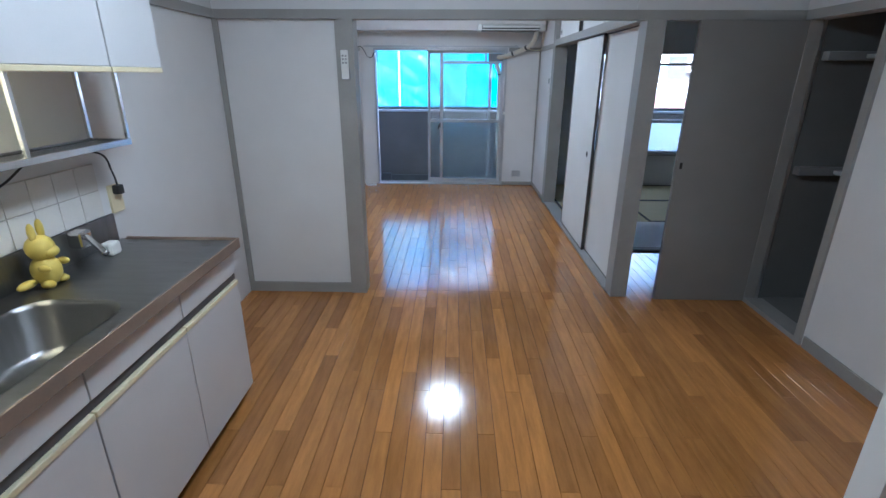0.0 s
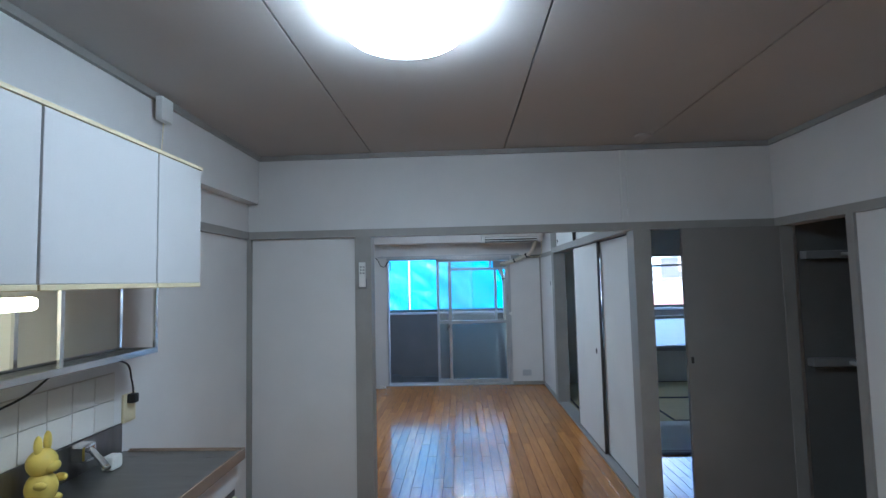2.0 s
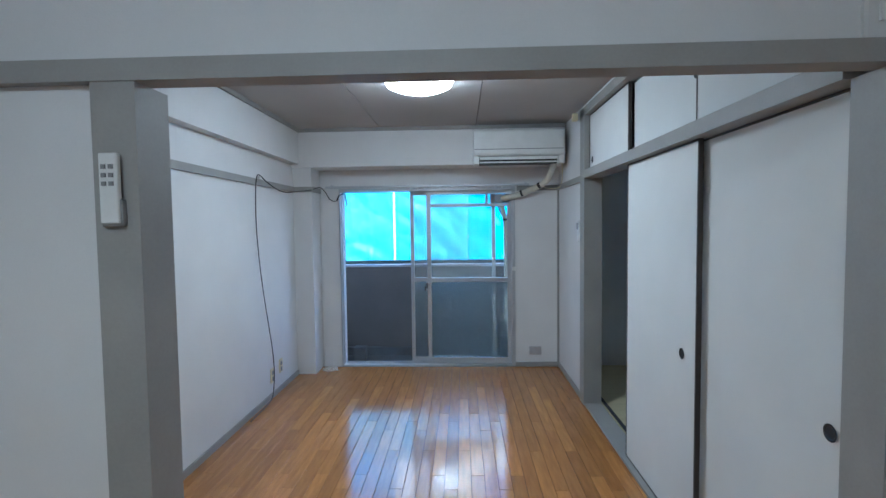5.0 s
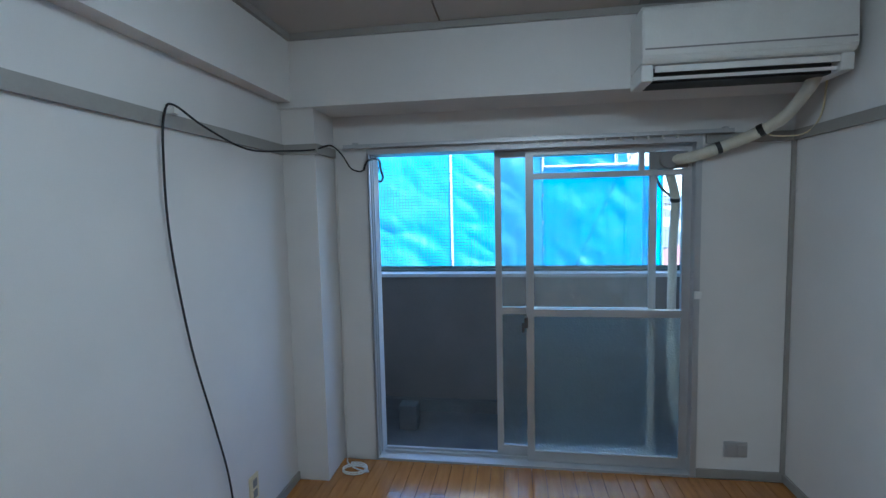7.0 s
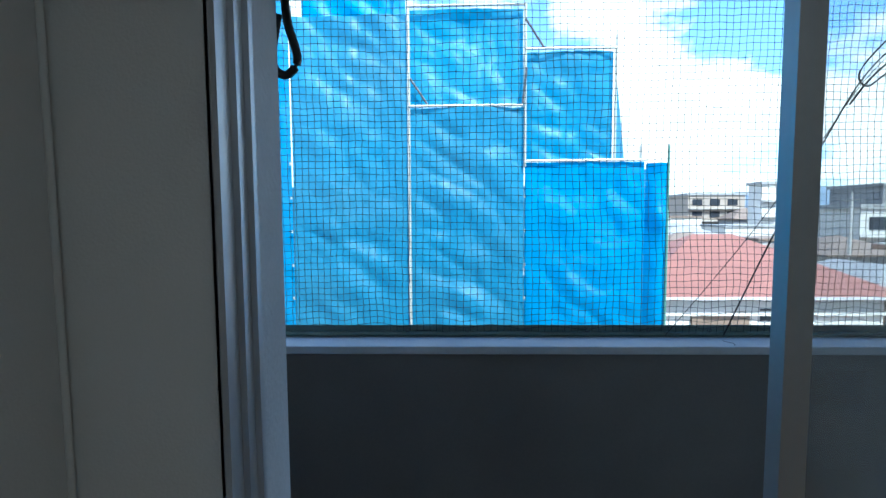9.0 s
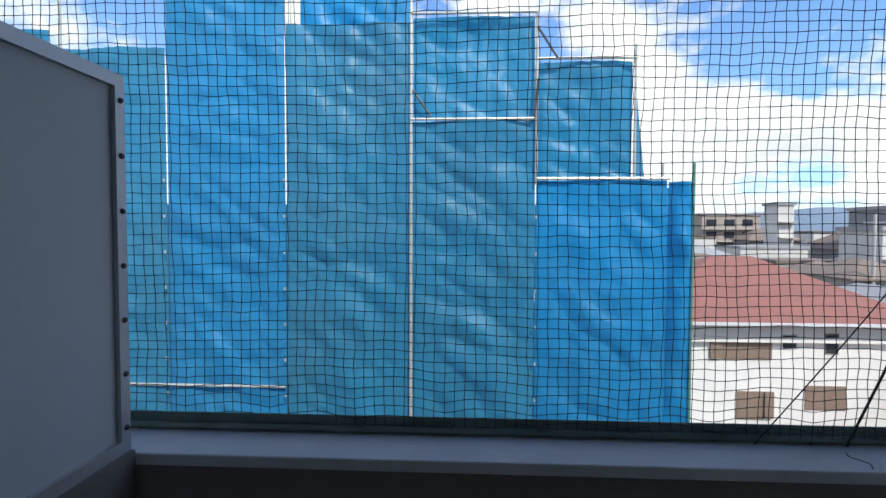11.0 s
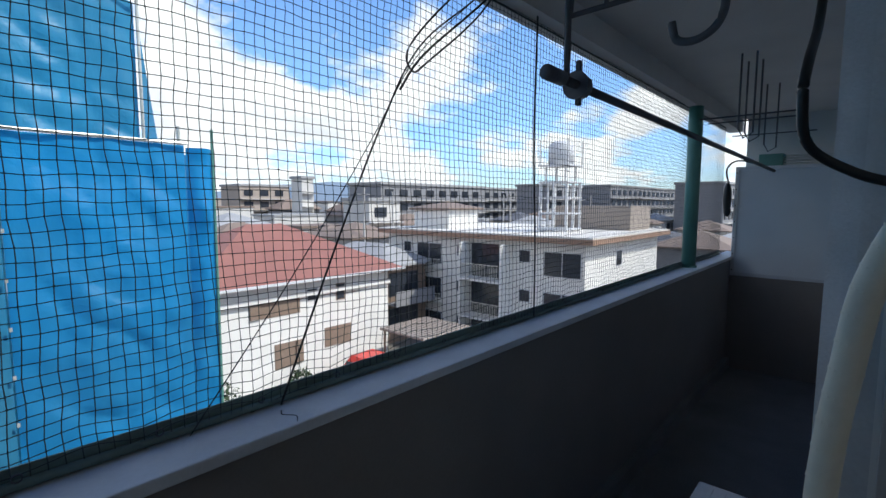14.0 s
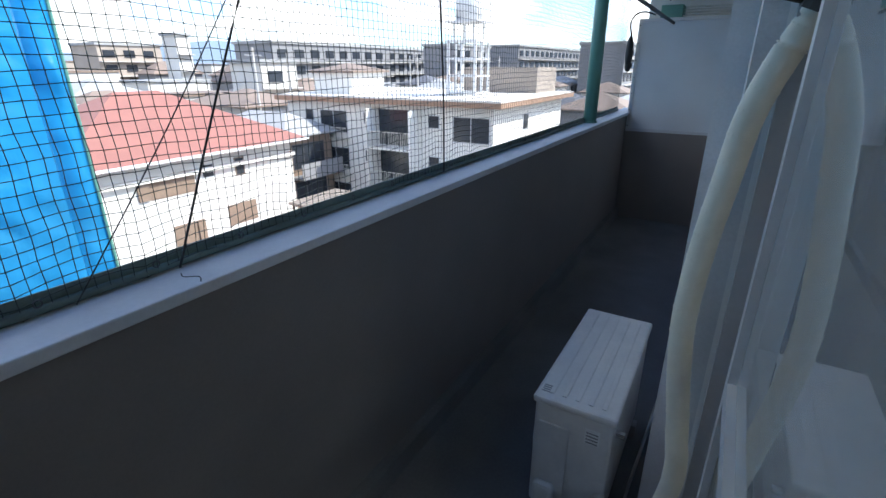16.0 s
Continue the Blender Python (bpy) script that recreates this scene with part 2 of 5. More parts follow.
def sheet_material(name, col, through_part):
    m = bpy.data.materials.new(name)
    m.use_nodes = True
    n, l = m.node_tree.nodes, m.node_tree.links
    out = n["Material Output"]
    b = n["Principled BSDF"]
    b.inputs["Roughness"].default_value = 0.45
    tr = n.new("ShaderNodeBsdfTranslucent")
    mx = n.new("ShaderNodeMixShader"); mx.inputs[0].default_value = through_part
    co = n.new("ShaderNodeTexCoord")
    big = n.new("ShaderNodeTexNoise"); big.inputs["Scale"].default_value = 0.9; big.inputs["Detail"].default_value = 5
    oi = n.new("ShaderNodeObjectInfo")
    ad = n.new("ShaderNodeMath"); ad.operation = 'MULTIPLY_ADD'; ad.inputs[1].default_value = 0.55
    l.new(oi.outputs["Random"], ad.inputs[0]); l.new(big.outputs["Fac"], ad.inputs[2])
    rp = n.new("ShaderNodeValToRGB")
    rp.color_ramp.elements[0].position, rp.color_ramp.elements[1].position = 0.35, 1.0
    rp.color_ramp.elements[0].color = (col[0] * 1.2 + 0.02, col[1] * 0.85, col[2] * 0.75, 1)
    rp.color_ramp.elements[1].color = (*col, 1)
    fold = n.new("ShaderNodeTexNoise"); fold.inputs["Scale"].default_value = 1.3; fold.inputs["Detail"].default_value = 4; fold.inputs["Distortion"].default_value = 1.5
    bp = n.new("ShaderNodeBump"); bp.inputs["Strength"].default_value = 0.45; bp.inputs["Distance"].default_value = 0.08
    l.new(co.outputs["Object"], big.inputs["Vector"]); l.new(co.outputs["Object"], fold.inputs["Vector"])
    l.new(ad.outputs[0], rp.inputs[0])
    l.new(rp.outputs[0], b.inputs["Base Color"]); l.new(rp.outputs[0], tr.inputs[0])
    l.new(fold.outputs["Fac"], bp.inputs["Height"]); l.new(bp.outputs[0], b.inputs["Normal"])
    l.new(b.outputs[0], mx.inputs[1]); l.new(tr.outputs[0], mx.inputs[2]); l.new(mx.outputs[0], out.inputs[0])
    return m


M_MILK = bpy.data.materials.new("milky_glass")
M_MILK.use_nodes = True
mk = M_MILK.node_tree
mk_b = mk.nodes["Principled BSDF"]
mk_b.inputs["Base Color"].default_value = (0.86, 0.91, 0.93, 1)
mk_b.inputs["Transmission Weight"].default_value = 1.0
mk_b.inputs["Roughness"].default_value = 0.6
mk_t = mk.nodes.new("ShaderNodeBsdfTranslucent")
mk_t.inputs[0].default_value = (0.86, 0.91, 0.93, 1)
mk_m = mk.nodes.new("ShaderNodeMixShader")
mk_m.inputs[0].default_value = 0.75
mk.links.new(mk_b.outputs[0], mk_m.inputs[1])
mk.links.new(mk_t.outputs[0], mk_m.inputs[2])
mk.links.new(mk_m.outputs[0], mk.nodes["Material Output"].inputs[0])
M_SHEET = sheet_material("blue_scaffold_sheet", (0.018, 0.30, 0.62), 0.42)
M_SHEET_PALE = sheet_material("faded_blue_sheet", (0.032, 0.28, 0.49), 0.42)


# ---- mesh helpers ----
def box(bm, x0, x1, y0, y1, z0, z1, bev=0.0):
    vs = [bm.verts.new((x, y, z)) for z in (z0, z1) for y in (y0, y1) for x in (x0, x1)]
    fs = [bm.faces.new([vs[i] for i in f]) for f in ((0, 2, 3, 1), (4, 5, 7, 6), (0, 1, 5, 4), (2, 6, 7, 3), (0, 4, 6, 2), (1, 3, 7, 5))]
    if bev:
        es = list({e for f in fs for e in f.edges})
        bmesh.ops.bevel(bm, geom=es, offset=bev, segments=2, affect='EDGES', profile=0.5)
    return bm


def boxes(*rows, bev=0.0):
    bm = bmesh.new()
    for r in rows:
        box(bm, *r, bev=bev)
    return bm


def tube(bm, pts, r, sides=8, cap=True):
    rings = []
    pts = [Vector(p) for p in pts]
    for i, p in enumerate(pts):
        d = (pts[min(i + 1, len(pts) - 1)] - pts[max(i - 1, 0)]).normalized()
        up = Vector((0, 0, 1)) if abs(d.z) < 0.9 else Vector((1, 0, 0))
        a = d.cross(up).normalized()
        b = d.cross(a).normalized()
        rr = r[i] if isinstance(r, (list, tuple)) else r
        rings.append([bm.verts.new(p + (a * math.cos(2 * math.pi * k / sides) + b * math.sin(2 * math.pi * k / sides)) * rr) for k in range(sides)])
    for u, v in zip(rings, rings[1:]):
        for k in range(sides):
            bm.faces.new((u[k], u[(k + 1) % sides], v[(k + 1) % sides], v[k]))
    if cap:
        bm.faces.new(rings[0][::-1]); bm.faces.new(rings[-1])
    return bm


def smooth_path(pts, n=8):
    pts = [Vector(p) for p in pts]
    out = []
    for i in range(len(pts) - 1):
        p0, p1, p2, p3 = pts[max(i - 1, 0)], pts[i], pts[i + 1], pts[min(i + 2, len(pts) - 1)]
        for k in range(n):
            t = k / n
            out.append(0.5 * ((2 * p1) + (p2 - p0) * t + (2 * p0 - 5 * p1 + 4 * p2 - p3) * t * t + (3 * p1 - p0 - 3 * p2 + p3) * t ** 3))
    out.append(pts[-1])
    return out


def lathe(bm, prof, cx, cy, sides=40):
    rings = [[bm.verts.new((cx + r * math.cos(2 * math.pi * k / sides), cy + r * math.sin(2 * math.pi * k / sides), z)) for k in range(sides)] for r, z in prof]
    for u, v in zip(rings, rings[1:]):
        for k in range(sides):
            bm.faces.new((u[k], u[(k + 1) % sides], v[(k + 1) % sides], v[k]))
    bm.faces.new(rings[0][::-1]); bm.faces.new(rings[-1])
    return bm


def obj(name, bm, material, smooth=False):
    me = bpy.data.meshes.new(name)
    bmesh.ops.recalc_face_normals(bm, faces=bm.faces[:])
    if smooth:
        for f in bm.faces:
            f.smooth = True
    bm.to_mesh(me)
    bm.free()
    me.materials.append(material)
    return new(name, me)


def part(name, bm, material, parent, label="", smooth=False):
    ob = obj(name, bm, material, smooth)
    ob.parent = parent
    if parent.data is None:
        ob.matrix_parent_inverse = Matrix.Translation(parent.location).inverted()
    if label:
        tagged(ob, label)
    return ob


def thing(name, label, category, at=(0, 0, 0), group="", kind=""):
    ob = new(name)
    ob.location = at
    ob.empty_display_size = 0.1
    return tagged(ob, label, category, group, kind)


def structure(name, bm, material, label, category):
    return tagged(obj(name, bm, material), label, category, kind="structure")


# ---- structure: flat ----
XL, XR, YA, YW, ZC = -1.315, 2.218, 3.02, 6.72, 2.378
XM = 1.287                                        # wall between the living room and the mat room

structure("floor", boxes((-1.5, 4.1, -1.3, 6.72, -0.18, -0.012)), M_JOINT, "dark joint bed under the plank floor", "floor")
seam = 0.004
bm = bmesh.new()
for x0, x1 in ((-1.5, -0.455), (-0.455, 0.455), (0.455, 1.365), (1.365, 2.275), (2.275, 4.1)):
    box(bm, x0 + seam, x1 - seam, -1.3, 6.86, ZC, ZC + 0.02)
structure("ceiling", bm, M_CEIL, "beige ceiling boards with thin dark seams", "ceiling")
structure("ceiling_slab", boxes((-1.5, 4.1, -1.3, 6.86, ZC + 0.02, ZC + 0.2)), M_DARKTRIM, "dark backing above the ceiling boards", "ceiling")

structure("wall_west", boxes((XL - 0.15, XL, -1.3, 6.72, -0.01, ZC), (XL, XL + 0.075, 1.0, YA, 2.045, ZC), (XL, XL + 0.075, YA + 0.1, 6.45, 2.045, ZC)), M_WALL, "off-white papered wall with a shallow beam", "wall")
structure("wall_south", boxes((XL, 4.1, -1.3, -1.15, -0.01, ZC)), M_WALL, "off-white papered wall", "wall")
structure("wall_partition", boxes((XL, -0.573, YA + 0.012, YA + 0.1, 0.0, 1.80), (XL, 4.0, YA + 0.012, YA + 0.1, 1.852, ZC), (2.218, 4.0, YA + 0.012, YA + 0.1, 0.0, 1.852)), M_WALL, "off-white papered partition with wide opening", "wall")
structure("wall_east", boxes((XR, XR + 0.1, -1.15, 1.66, 0, ZC), (XR, XR + 0.1, 1.66, 2.38, 0, ZC), (XR, XR + 0.1, 2.38, YA + 0.012, 1.80, ZC), (XR, XR + 0.1, 2.985, YA + 0.012, 0, 1.8)), M_WALL, "off-white papered wall with closet doorway", "wall")
structure("wall_stub", boxes((1.45, XR, 1.0, 1.1, 0, ZC)), M_FUSUMA, "pale grey end of a short wall", "wall")
structure("wall_mat_room", boxes((XM, XM + 0.1, 5.785, YW, 0, 1.80), (XM, XM + 0.1, 5.785, YW, 1.80, ZC)), M_WALL, "off-white papered wall", "wall")
structure("wall_far_east", boxes((3.95, 4.1, YA, YW, 0, ZC)), M_WALL, "off-white papered wall", "wall")
# window wall: openings of the living room and the mat room
WX0, WX1, WZ1 = -0.935, 0.845, 1.825
TX0, TX1, TZ0, TZ1 = 2.06, 3.42, 0.47, 1.79
structure("wall_north", boxes((XL - 0.15, WX0, YW, YW + 0.14, -0.2, ZC), (WX1, TX0, YW, YW + 0.14, -0.2, ZC), (TX1, 6.0, YW, YW + 0.14, -0.2, ZC),
          (WX0, WX1, YW, YW + 0.14, WZ1, ZC), (TX0, TX1, YW, YW + 0.14, TZ1, ZC), (TX0, TX1, YW, YW + 0.14, -0.2, TZ0), (WX0, WX1, YW, YW + 0.14, -0.2, -0.02)), M_WALL, "off-white papered wall round the balcony window", "wall")
structure("beam_north", boxes((XL, XM, 6.42, YW, 2.015, ZC)), M_WALL, "off-white papered beam above the window", "beam")
structure("pilaster", boxes((XL, -1.135, 6.453, YW, 0, 2.015)), M_WALL, "off-white papered corner pilaster", "pillar")

# trims
def trim(name, label, *rows):
    return structure(name, boxes(*rows), M_TRIM, label, "trim")

T = 0.018
trim("trim_rail_kitchen", "grey-beige painted wall rail", (XL + T, XR - T, YA - 0.02, YA + 0.05, 1.80, 1.852), (XL, XL + T, -1.15, YA + 0.02, 1.80, 1.852), (XR - T, XR, -1.15, YA + 0.02, 1.80, 1.852))
trim("trim_cornice_kitchen", "grey-beige painted cornice", (XL + 0.075, XR, YA - 0.012, YA + 0.012, 2.345, 2.3765), (XL + 0.075, XL + 0.095, 1.0, YA - 0.012, 2.345, 2.3765), (XR - 0.02, XR, -1.15, YA - 0.012, 2.345, 2.3765))
trim("trim_post_1", "grey-beige painted post", (-0.573, -0.463, YA - 0.015, YA + 0.115, 0, 1.80))
trim("trim_post_2", "grey-beige painted post", (1.287, 1.40, YA - 0.015, YA + 0.115, 0, 1.80))
trim("trim_corner_1", "grey-beige painted corner batten", (XL, XL + 0.03, YA - 0.012, YA + 0.012, 0.07, 1.80))
trim("baseboard_kitchen", "grey-beige painted baseboard", (XL, -0.573, YA - 0.006, YA + 0.012, 0, 0.07), (XR - 0.012, XR, 1.2, 2.36, 0, 0.07))
trim("trim_closet_frame", "grey-beige painted door frame", (XR - 0.015, XR + 0.11, 2.38, 2.43, 0, 1.80), (XR - 0.015, XR + 0.06, 2.955, 2.985, 0, 1.80), (XR - 0.013, XR + 0.11, 2.43, 2.955, 0, 0.03))
trim("trim_rail_living", "grey-beige painted wall rail", (XL, XL + T, YA + 0.115, 6.453, 1.782, 1.832), (XL + T, -1.135 + T, 6.435, 6.453, 1.782, 1.832), (-1.135, -1.135 + T, 6.453, YW - T, 1.782, 1.832), (XM - T, XM, 5.785, YW - T, 1.782, 1.832), (WX1 + 0.02, XM - T, YW - T, YW, 1.782, 1.832))
trim("trim_cornice_living", "grey-beige painted cornice", (XL + 0.075, XM, 6.40, 6.42, 2.345, 2.3765), (XL + 0.075, XL + 0.095, YA + 0.12, 6.40, 2.345, 2.3765))
trim("baseboard_living", "grey-beige painted baseboard", (XL, XL + 0.012, YA + 0.115, 6.453, 0, 0.045), (XM - 0.012, XM, 5.785, YW, 0, 0.045), (WX1, XM - 0.012, YW - 0.012, YW, 0, 0.045))
trim("trim_corner_2", "grey-beige painted corner batten", (XM - 0.02, XM - 0.002, YW - 0.02, YW - 0.002, 0.045, 1.782))
trim("trim_mat_post", "grey-beige painted jamb post", (XM - 0.02, XM + 0.12, 5.66, 5.785, 0, 2.345))
trim("trim_mat_head", "grey-beige painted lintel of sliding panels", (XM - 0.02, XM + 0.12, YA + 0.115, 5.66, 1.80, 1.862), (XM - 0.02, XM + 0.12, YA + 0.115, 5.785, 2.285, 2.345))
trim("trim_mat_sill", "grey-beige painted floor track", (XM - 0.01, XM + 0.12, YA + 0.115, 5.66, -0.01, 0.014))
structure("wall_above_panels", boxes((XM, XM + 0.1, YA + 0.115, 5.785, 2.345, ZC)), M_WALL, "off-white strip above storage doors", "wall")
trim("trim_mat_step", "grey-beige painted threshold step", (1.41, 3.95, 3.96, 4.02, -0.01, 0.02))

# ---- window with two sashes slid to one side ----
win = thing("window_1", "aluminium balcony window with both sashes slid open", "window", (-0.05, 6.76, 0), kind="structure")
part("window_frame", boxes((WX0, WX0 + 0.012, 6.70, 6.712, -0.02, WZ1), (WX0, WX0 + 0.012, 6.748, 6.756, -0.02, WZ1), (WX0, WX0 + 0.004, 6.70, 6.80, -0.02, WZ1), (WX0, WX0 + 0.012, 6.788, 6.80, -0.02, WZ1), (WX1 - 0.03, WX1, 6.70, 6.85, -0.02, WZ1), (WX0 + 0.012, WX1 - 0.03, 6.70, 6.85, WZ1 - 0.03, WZ1), (WX0 + 0.012, WX1 - 0.03, 6.70, 6.86, -0.02, 0.012), (WX0 + 0.03, WX1 - 0.03, 6.775, 6.781, 0.012, 0.026), (WX0 + 0.03, WX1 - 0.03, 6.815, 6.821, 0.012, 0.026)), M_ALU, win)


def sash(x0, x1, y, transom, w):
    zb, zt, zm = 0.015, 1.795, 0.885
    d = 0.03
    rows = [(x0, x0 + w, y, y + d, zb, zt), (x1 - w, x1, y, y + d, zb, zt), (x0 + w, x1 - w, y, y + d, zb, zb + 0.06), (x0 + w, x1 - w, y, y + d, zt - 0.035, zt), (x0 + w, x1 - w, y - 0.002, y + d, zm - 0.02, zm + 0.02)]
    top = zt - 0.035
    if transom:
        rows += [(x0 + w, x1 - w, y - 0.002, y + d, 1.632, 1.662), (x0 + 0.60, x0 + 0.625, y, y + d, 1.662, top)]
    s = part("sash", boxes(*rows), M_ALU, win)
    g = part("pane", boxes((x0 + w, x1 - w, y + 0.012, y + 0.016, zb + 0.06, zm - 0.02)), M_FROST, s, "patterned frosted glass pane")
    g.visible_shadow = False
    spans = [(zm + 0.02, 1.632), (1.662, top)] if transom else [(zm + 0.02, top)]
    for a, b in spans:
        g = part("pane", boxes((x0 + w, x1 - w, y + 0.012, y + 0.016, a, b)), M_GLASS if transom else M_DUSTY, s, "clear glass pane")
        g.visible_shadow = False
    return s


sash(-0.221, 0.655, 6.805, False, 0.036)
s2 = sash(-0.048, 0.815, 6.755, True, 0.042)
part("crescent_latch", boxes((-0.06, -0.04, 6.735, 6.755, 0.80, 0.86), (-0.075, -0.06, 6.73, 6.745, 0.775, 0.83), bev=0.004), M_RUST, win, "dark metal crescent latch")
part("vent_plate", boxes((0.60, 0.79, 6.744, 6.752, 1.665, 1.755)), M_GREYPL, win, "grey plate for the cooler pipe")
part("window_stop", boxes((0.815, 0.85, 6.685, 6.70, 0.98, 1.02), bev=0.004), M_WHITE, win)
rail = thing("curtain_rail", "grey metal curtain rail above the window", "curtain rail", (0, 6.68, 1.83))
part("rail", boxes((-1.06, 0.98, 6.665, 6.69, 1.83, 1.85)), M_ALU, rail)
for i in range(14):
    part("runner", boxes((-0.2 + 0.07 * i, -0.19 + 0.07 * i, 6.668, 6.68, 1.812, 1.83)), M_WHITE, rail)
for x in (-1.0, 0.0, 0.95):
    part("bracket", boxes((x - 0.01, x + 0.01, 6.68, 6.72, 1.85, 1.862)), M_ALU, rail)

# mat room window
win2 = thing("window_2", "aluminium window with frosted lower panes", "window", (2.7, 6.76, TZ0), kind="structure")
part("window_frame", boxes((TX0, TX0 + 0.03, 6.70, 6.83, TZ0, TZ1), (TX1 - 0.03, TX1, 6.70, 6.83, TZ0, TZ1), (TX0 + 0.03, TX1 - 0.03, 6.70, 6.83, TZ1 - 0.03, TZ1), (TX0 + 0.03, TX1 - 0.03, 6.70, 6.83, TZ0, TZ0 + 0.03), (TX0 + 0.03, TX1 - 0.03, 6.75, 6.79, 0.88, 0.92), (TX0 + 0.03, TX1 - 0.03, 6.75, 6.79, 1.62, 1.65), (2.72, 2.77, 6.745, 6.79, TZ0 + 0.03, TZ1 - 0.03)), M_ALU, win2)
for x0, x1 in ((TX0 + 0.03, 2.72), (2.77, TX1 - 0.03)):
    for a, b, m in ((TZ0 + 0.03, 0.88, M_MILK), (0.92, 1.62, M_GLASS), (1.65, TZ1 - 0.03, M_GLASS)):
        g = part("pane", boxes((x0, x1, 6.768, 6.772, a, b)), m, win2)
        g.visible_shadow = False
part("window_sill", boxes((TX0 - 0.03, TX1 + 0.03, 6.66, 6.72, TZ0 - 0.03, TZ0)), M_TRIM, win2)

# ---- doors and sliding panels ----
d1 = thing("door_1", "dark grey sliding door, pushed partly open", "door", (1.9, 2.985, 0), kind="structure")
part("door_leaf", boxes((1.582, 2.214, 2.962, 2.995, 0.004, 1.798), bev=0.002), M_GREYDOOR, d1)
part("door_pull", boxes((1.60, 1.615, 2.957, 2.962, 0.93, 0.97)), M_BLACK, d1)


def fusuma(y0, y1, x, z0, z1, pull_y, pull_z):
    t = thing("sliding_panel", "white paper sliding panel with dark thin edges", "sliding door", (x, (y0 + y1) / 2, z0), group="sliding panels")
    part("panel", boxes((x - 0.008, x + 0.008, y0 + 0.009, y1 - 0.009, z0 + 0.009, z1 - 0.009)), M_FUSUMA, t)
    part("panel_edge", boxes((x - 0.010, x + 0.010, y0, y0 + 0.009, z0, z1), (x - 0.010, x + 0.010, y1 - 0.009, y1, z0, z1), (x - 0.010, x + 0.010, y0 + 0.009, y1 - 0.009, z0, z0 + 0.009), (x - 0.010, x + 0.010, y0 + 0.009, y1 - 0.009, z1 - 0.009, z1)), M_DARKTRIM, t, "dark wooden edge")
    b = bmesh.new()
    ring = [(0.022, -0.010), (0.026, -0.0115), (0.020, -0.0115), (0.016, -0.009)]
    lathe(b, [(r, z) for r, z in ring], 0, 0, 20)
    bmesh.ops.rotate(b, verts=b.verts[:], matrix=Matrix.Rotation(radians(90), 3, 'Y'))
    bmesh.ops.translate(b, verts=b.verts[:], vec=(x, pull_y, pull_z))
    part("finger_pull", b, M_BLACK, t, "black round recessed pull")
    return t


fusuma(3.94, 4.80, XM + 0.03, 0.016, 1.798, 4.07, 0.85)
fusuma(3.14, 3.98, XM + 0.065, 0.016, 1.798, 3.24, 0.85)
fusuma(4.79, 5.658, XM + 0.03, 1.864, 2.283, 5.57, 1.93)
fusuma(3.95, 4.81, XM + 0.065, 1.864, 2.283, 4.04, 2.10)
fusuma(3.14, 3.97, XM + 0.03, 1.864, 2.283, 3.25, 2.10)
structure("storage_back", boxes((XM + 0.10, XM + 0.12, YA + 0.115, 5.66, 1.862, 2.285)), M_INNER_SHADE, "back of the high storage, coloured dark for shade", "wall")

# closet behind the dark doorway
# lining takes the dark grey that stands in for the unlit interior
structure("closet_walls", boxes((3.0, 3.08, 2.2, 3.0, 0, 2.0), (XR + 0.1, 3.0, 2.2, 2.28, 0, 2.0), (XR + 0.1, 3.08, 2.2, 3.0, 2.0, 2.05)), M_INNER_SHADE, "board lining of the closet, coloured dark for shade", "wall")
structure("closet_side", boxes((XR + 0.1, 3.0, 2.99, 3.028, 0, 2.0)), M_INNER_SHADE, "board lining of the closet, coloured dark for shade", "wall")
structure("closet_floor", boxes((XR + 0.1, 3.0, 2.28, 2.99, -0.01, 0.02)), M_INNER_SHADE, "closet floor, coloured dark for shade", "floor")
for z in (0.90, 1.58):
    sh = thing("closet_shelf", "grey plastic shelf ledge inside the closet", "shelf", (2.6, 2.9, z), group="closet shelves")
    part("ledge", boxes((XR + 0.12, 2.98, 2.93, 2.99, z, z + 0.05), bev=0.004), M_GREYPL, sh)
    part("arm", boxes((2.55, 2.60, 2.62, 2.93, z + 0.012, z + 0.035), bev=0.004), M_ALU, sh)

# ---- mat room floor ----
for i, (x0, x1, y0, y1) in enumerate(((1.42, 2.30, 4.86, 6.70), (2.30, 3.94, 5.80, 6.70), (2.30, 3.94, 4.86, 5.80), (1.42, 3.94, 4.03, 4.86))):
    tm = thing("tatami_mat", "straw mat with black cloth border", "mat", ((x0 + x1) / 2, (y0 + y1) / 2, 0), group="floor mats")
    part("mat", boxes((x0 + 0.002, x1 - 0.002, y0 + 0.002, y1 - 0.002, -0.01, 0.012)), M_FUSUMA if i == 3 else M_TATAMI, tm)
    if i < 3:
        rows = ((x0 + 0.002, x0 + 0.03, y0 + 0.004, y1 - 0.004, 0.012, 0.016), (x1 - 0.03, x1 - 0.002, y0 + 0.004, y1 - 0.004, 0.012, 0.016))
        if i:
            rows = ((x0 + 0.004, x1 - 0.004, y0 + 0.002, y0 + 0.03, 0.012, 0.016), (x0 + 0.004, x1 - 0.004, y1 - 0.03, y1 - 0.002, 0.012, 0.016))
        for r in rows:
            part("border", boxes(r), M_TBORDER, tm)

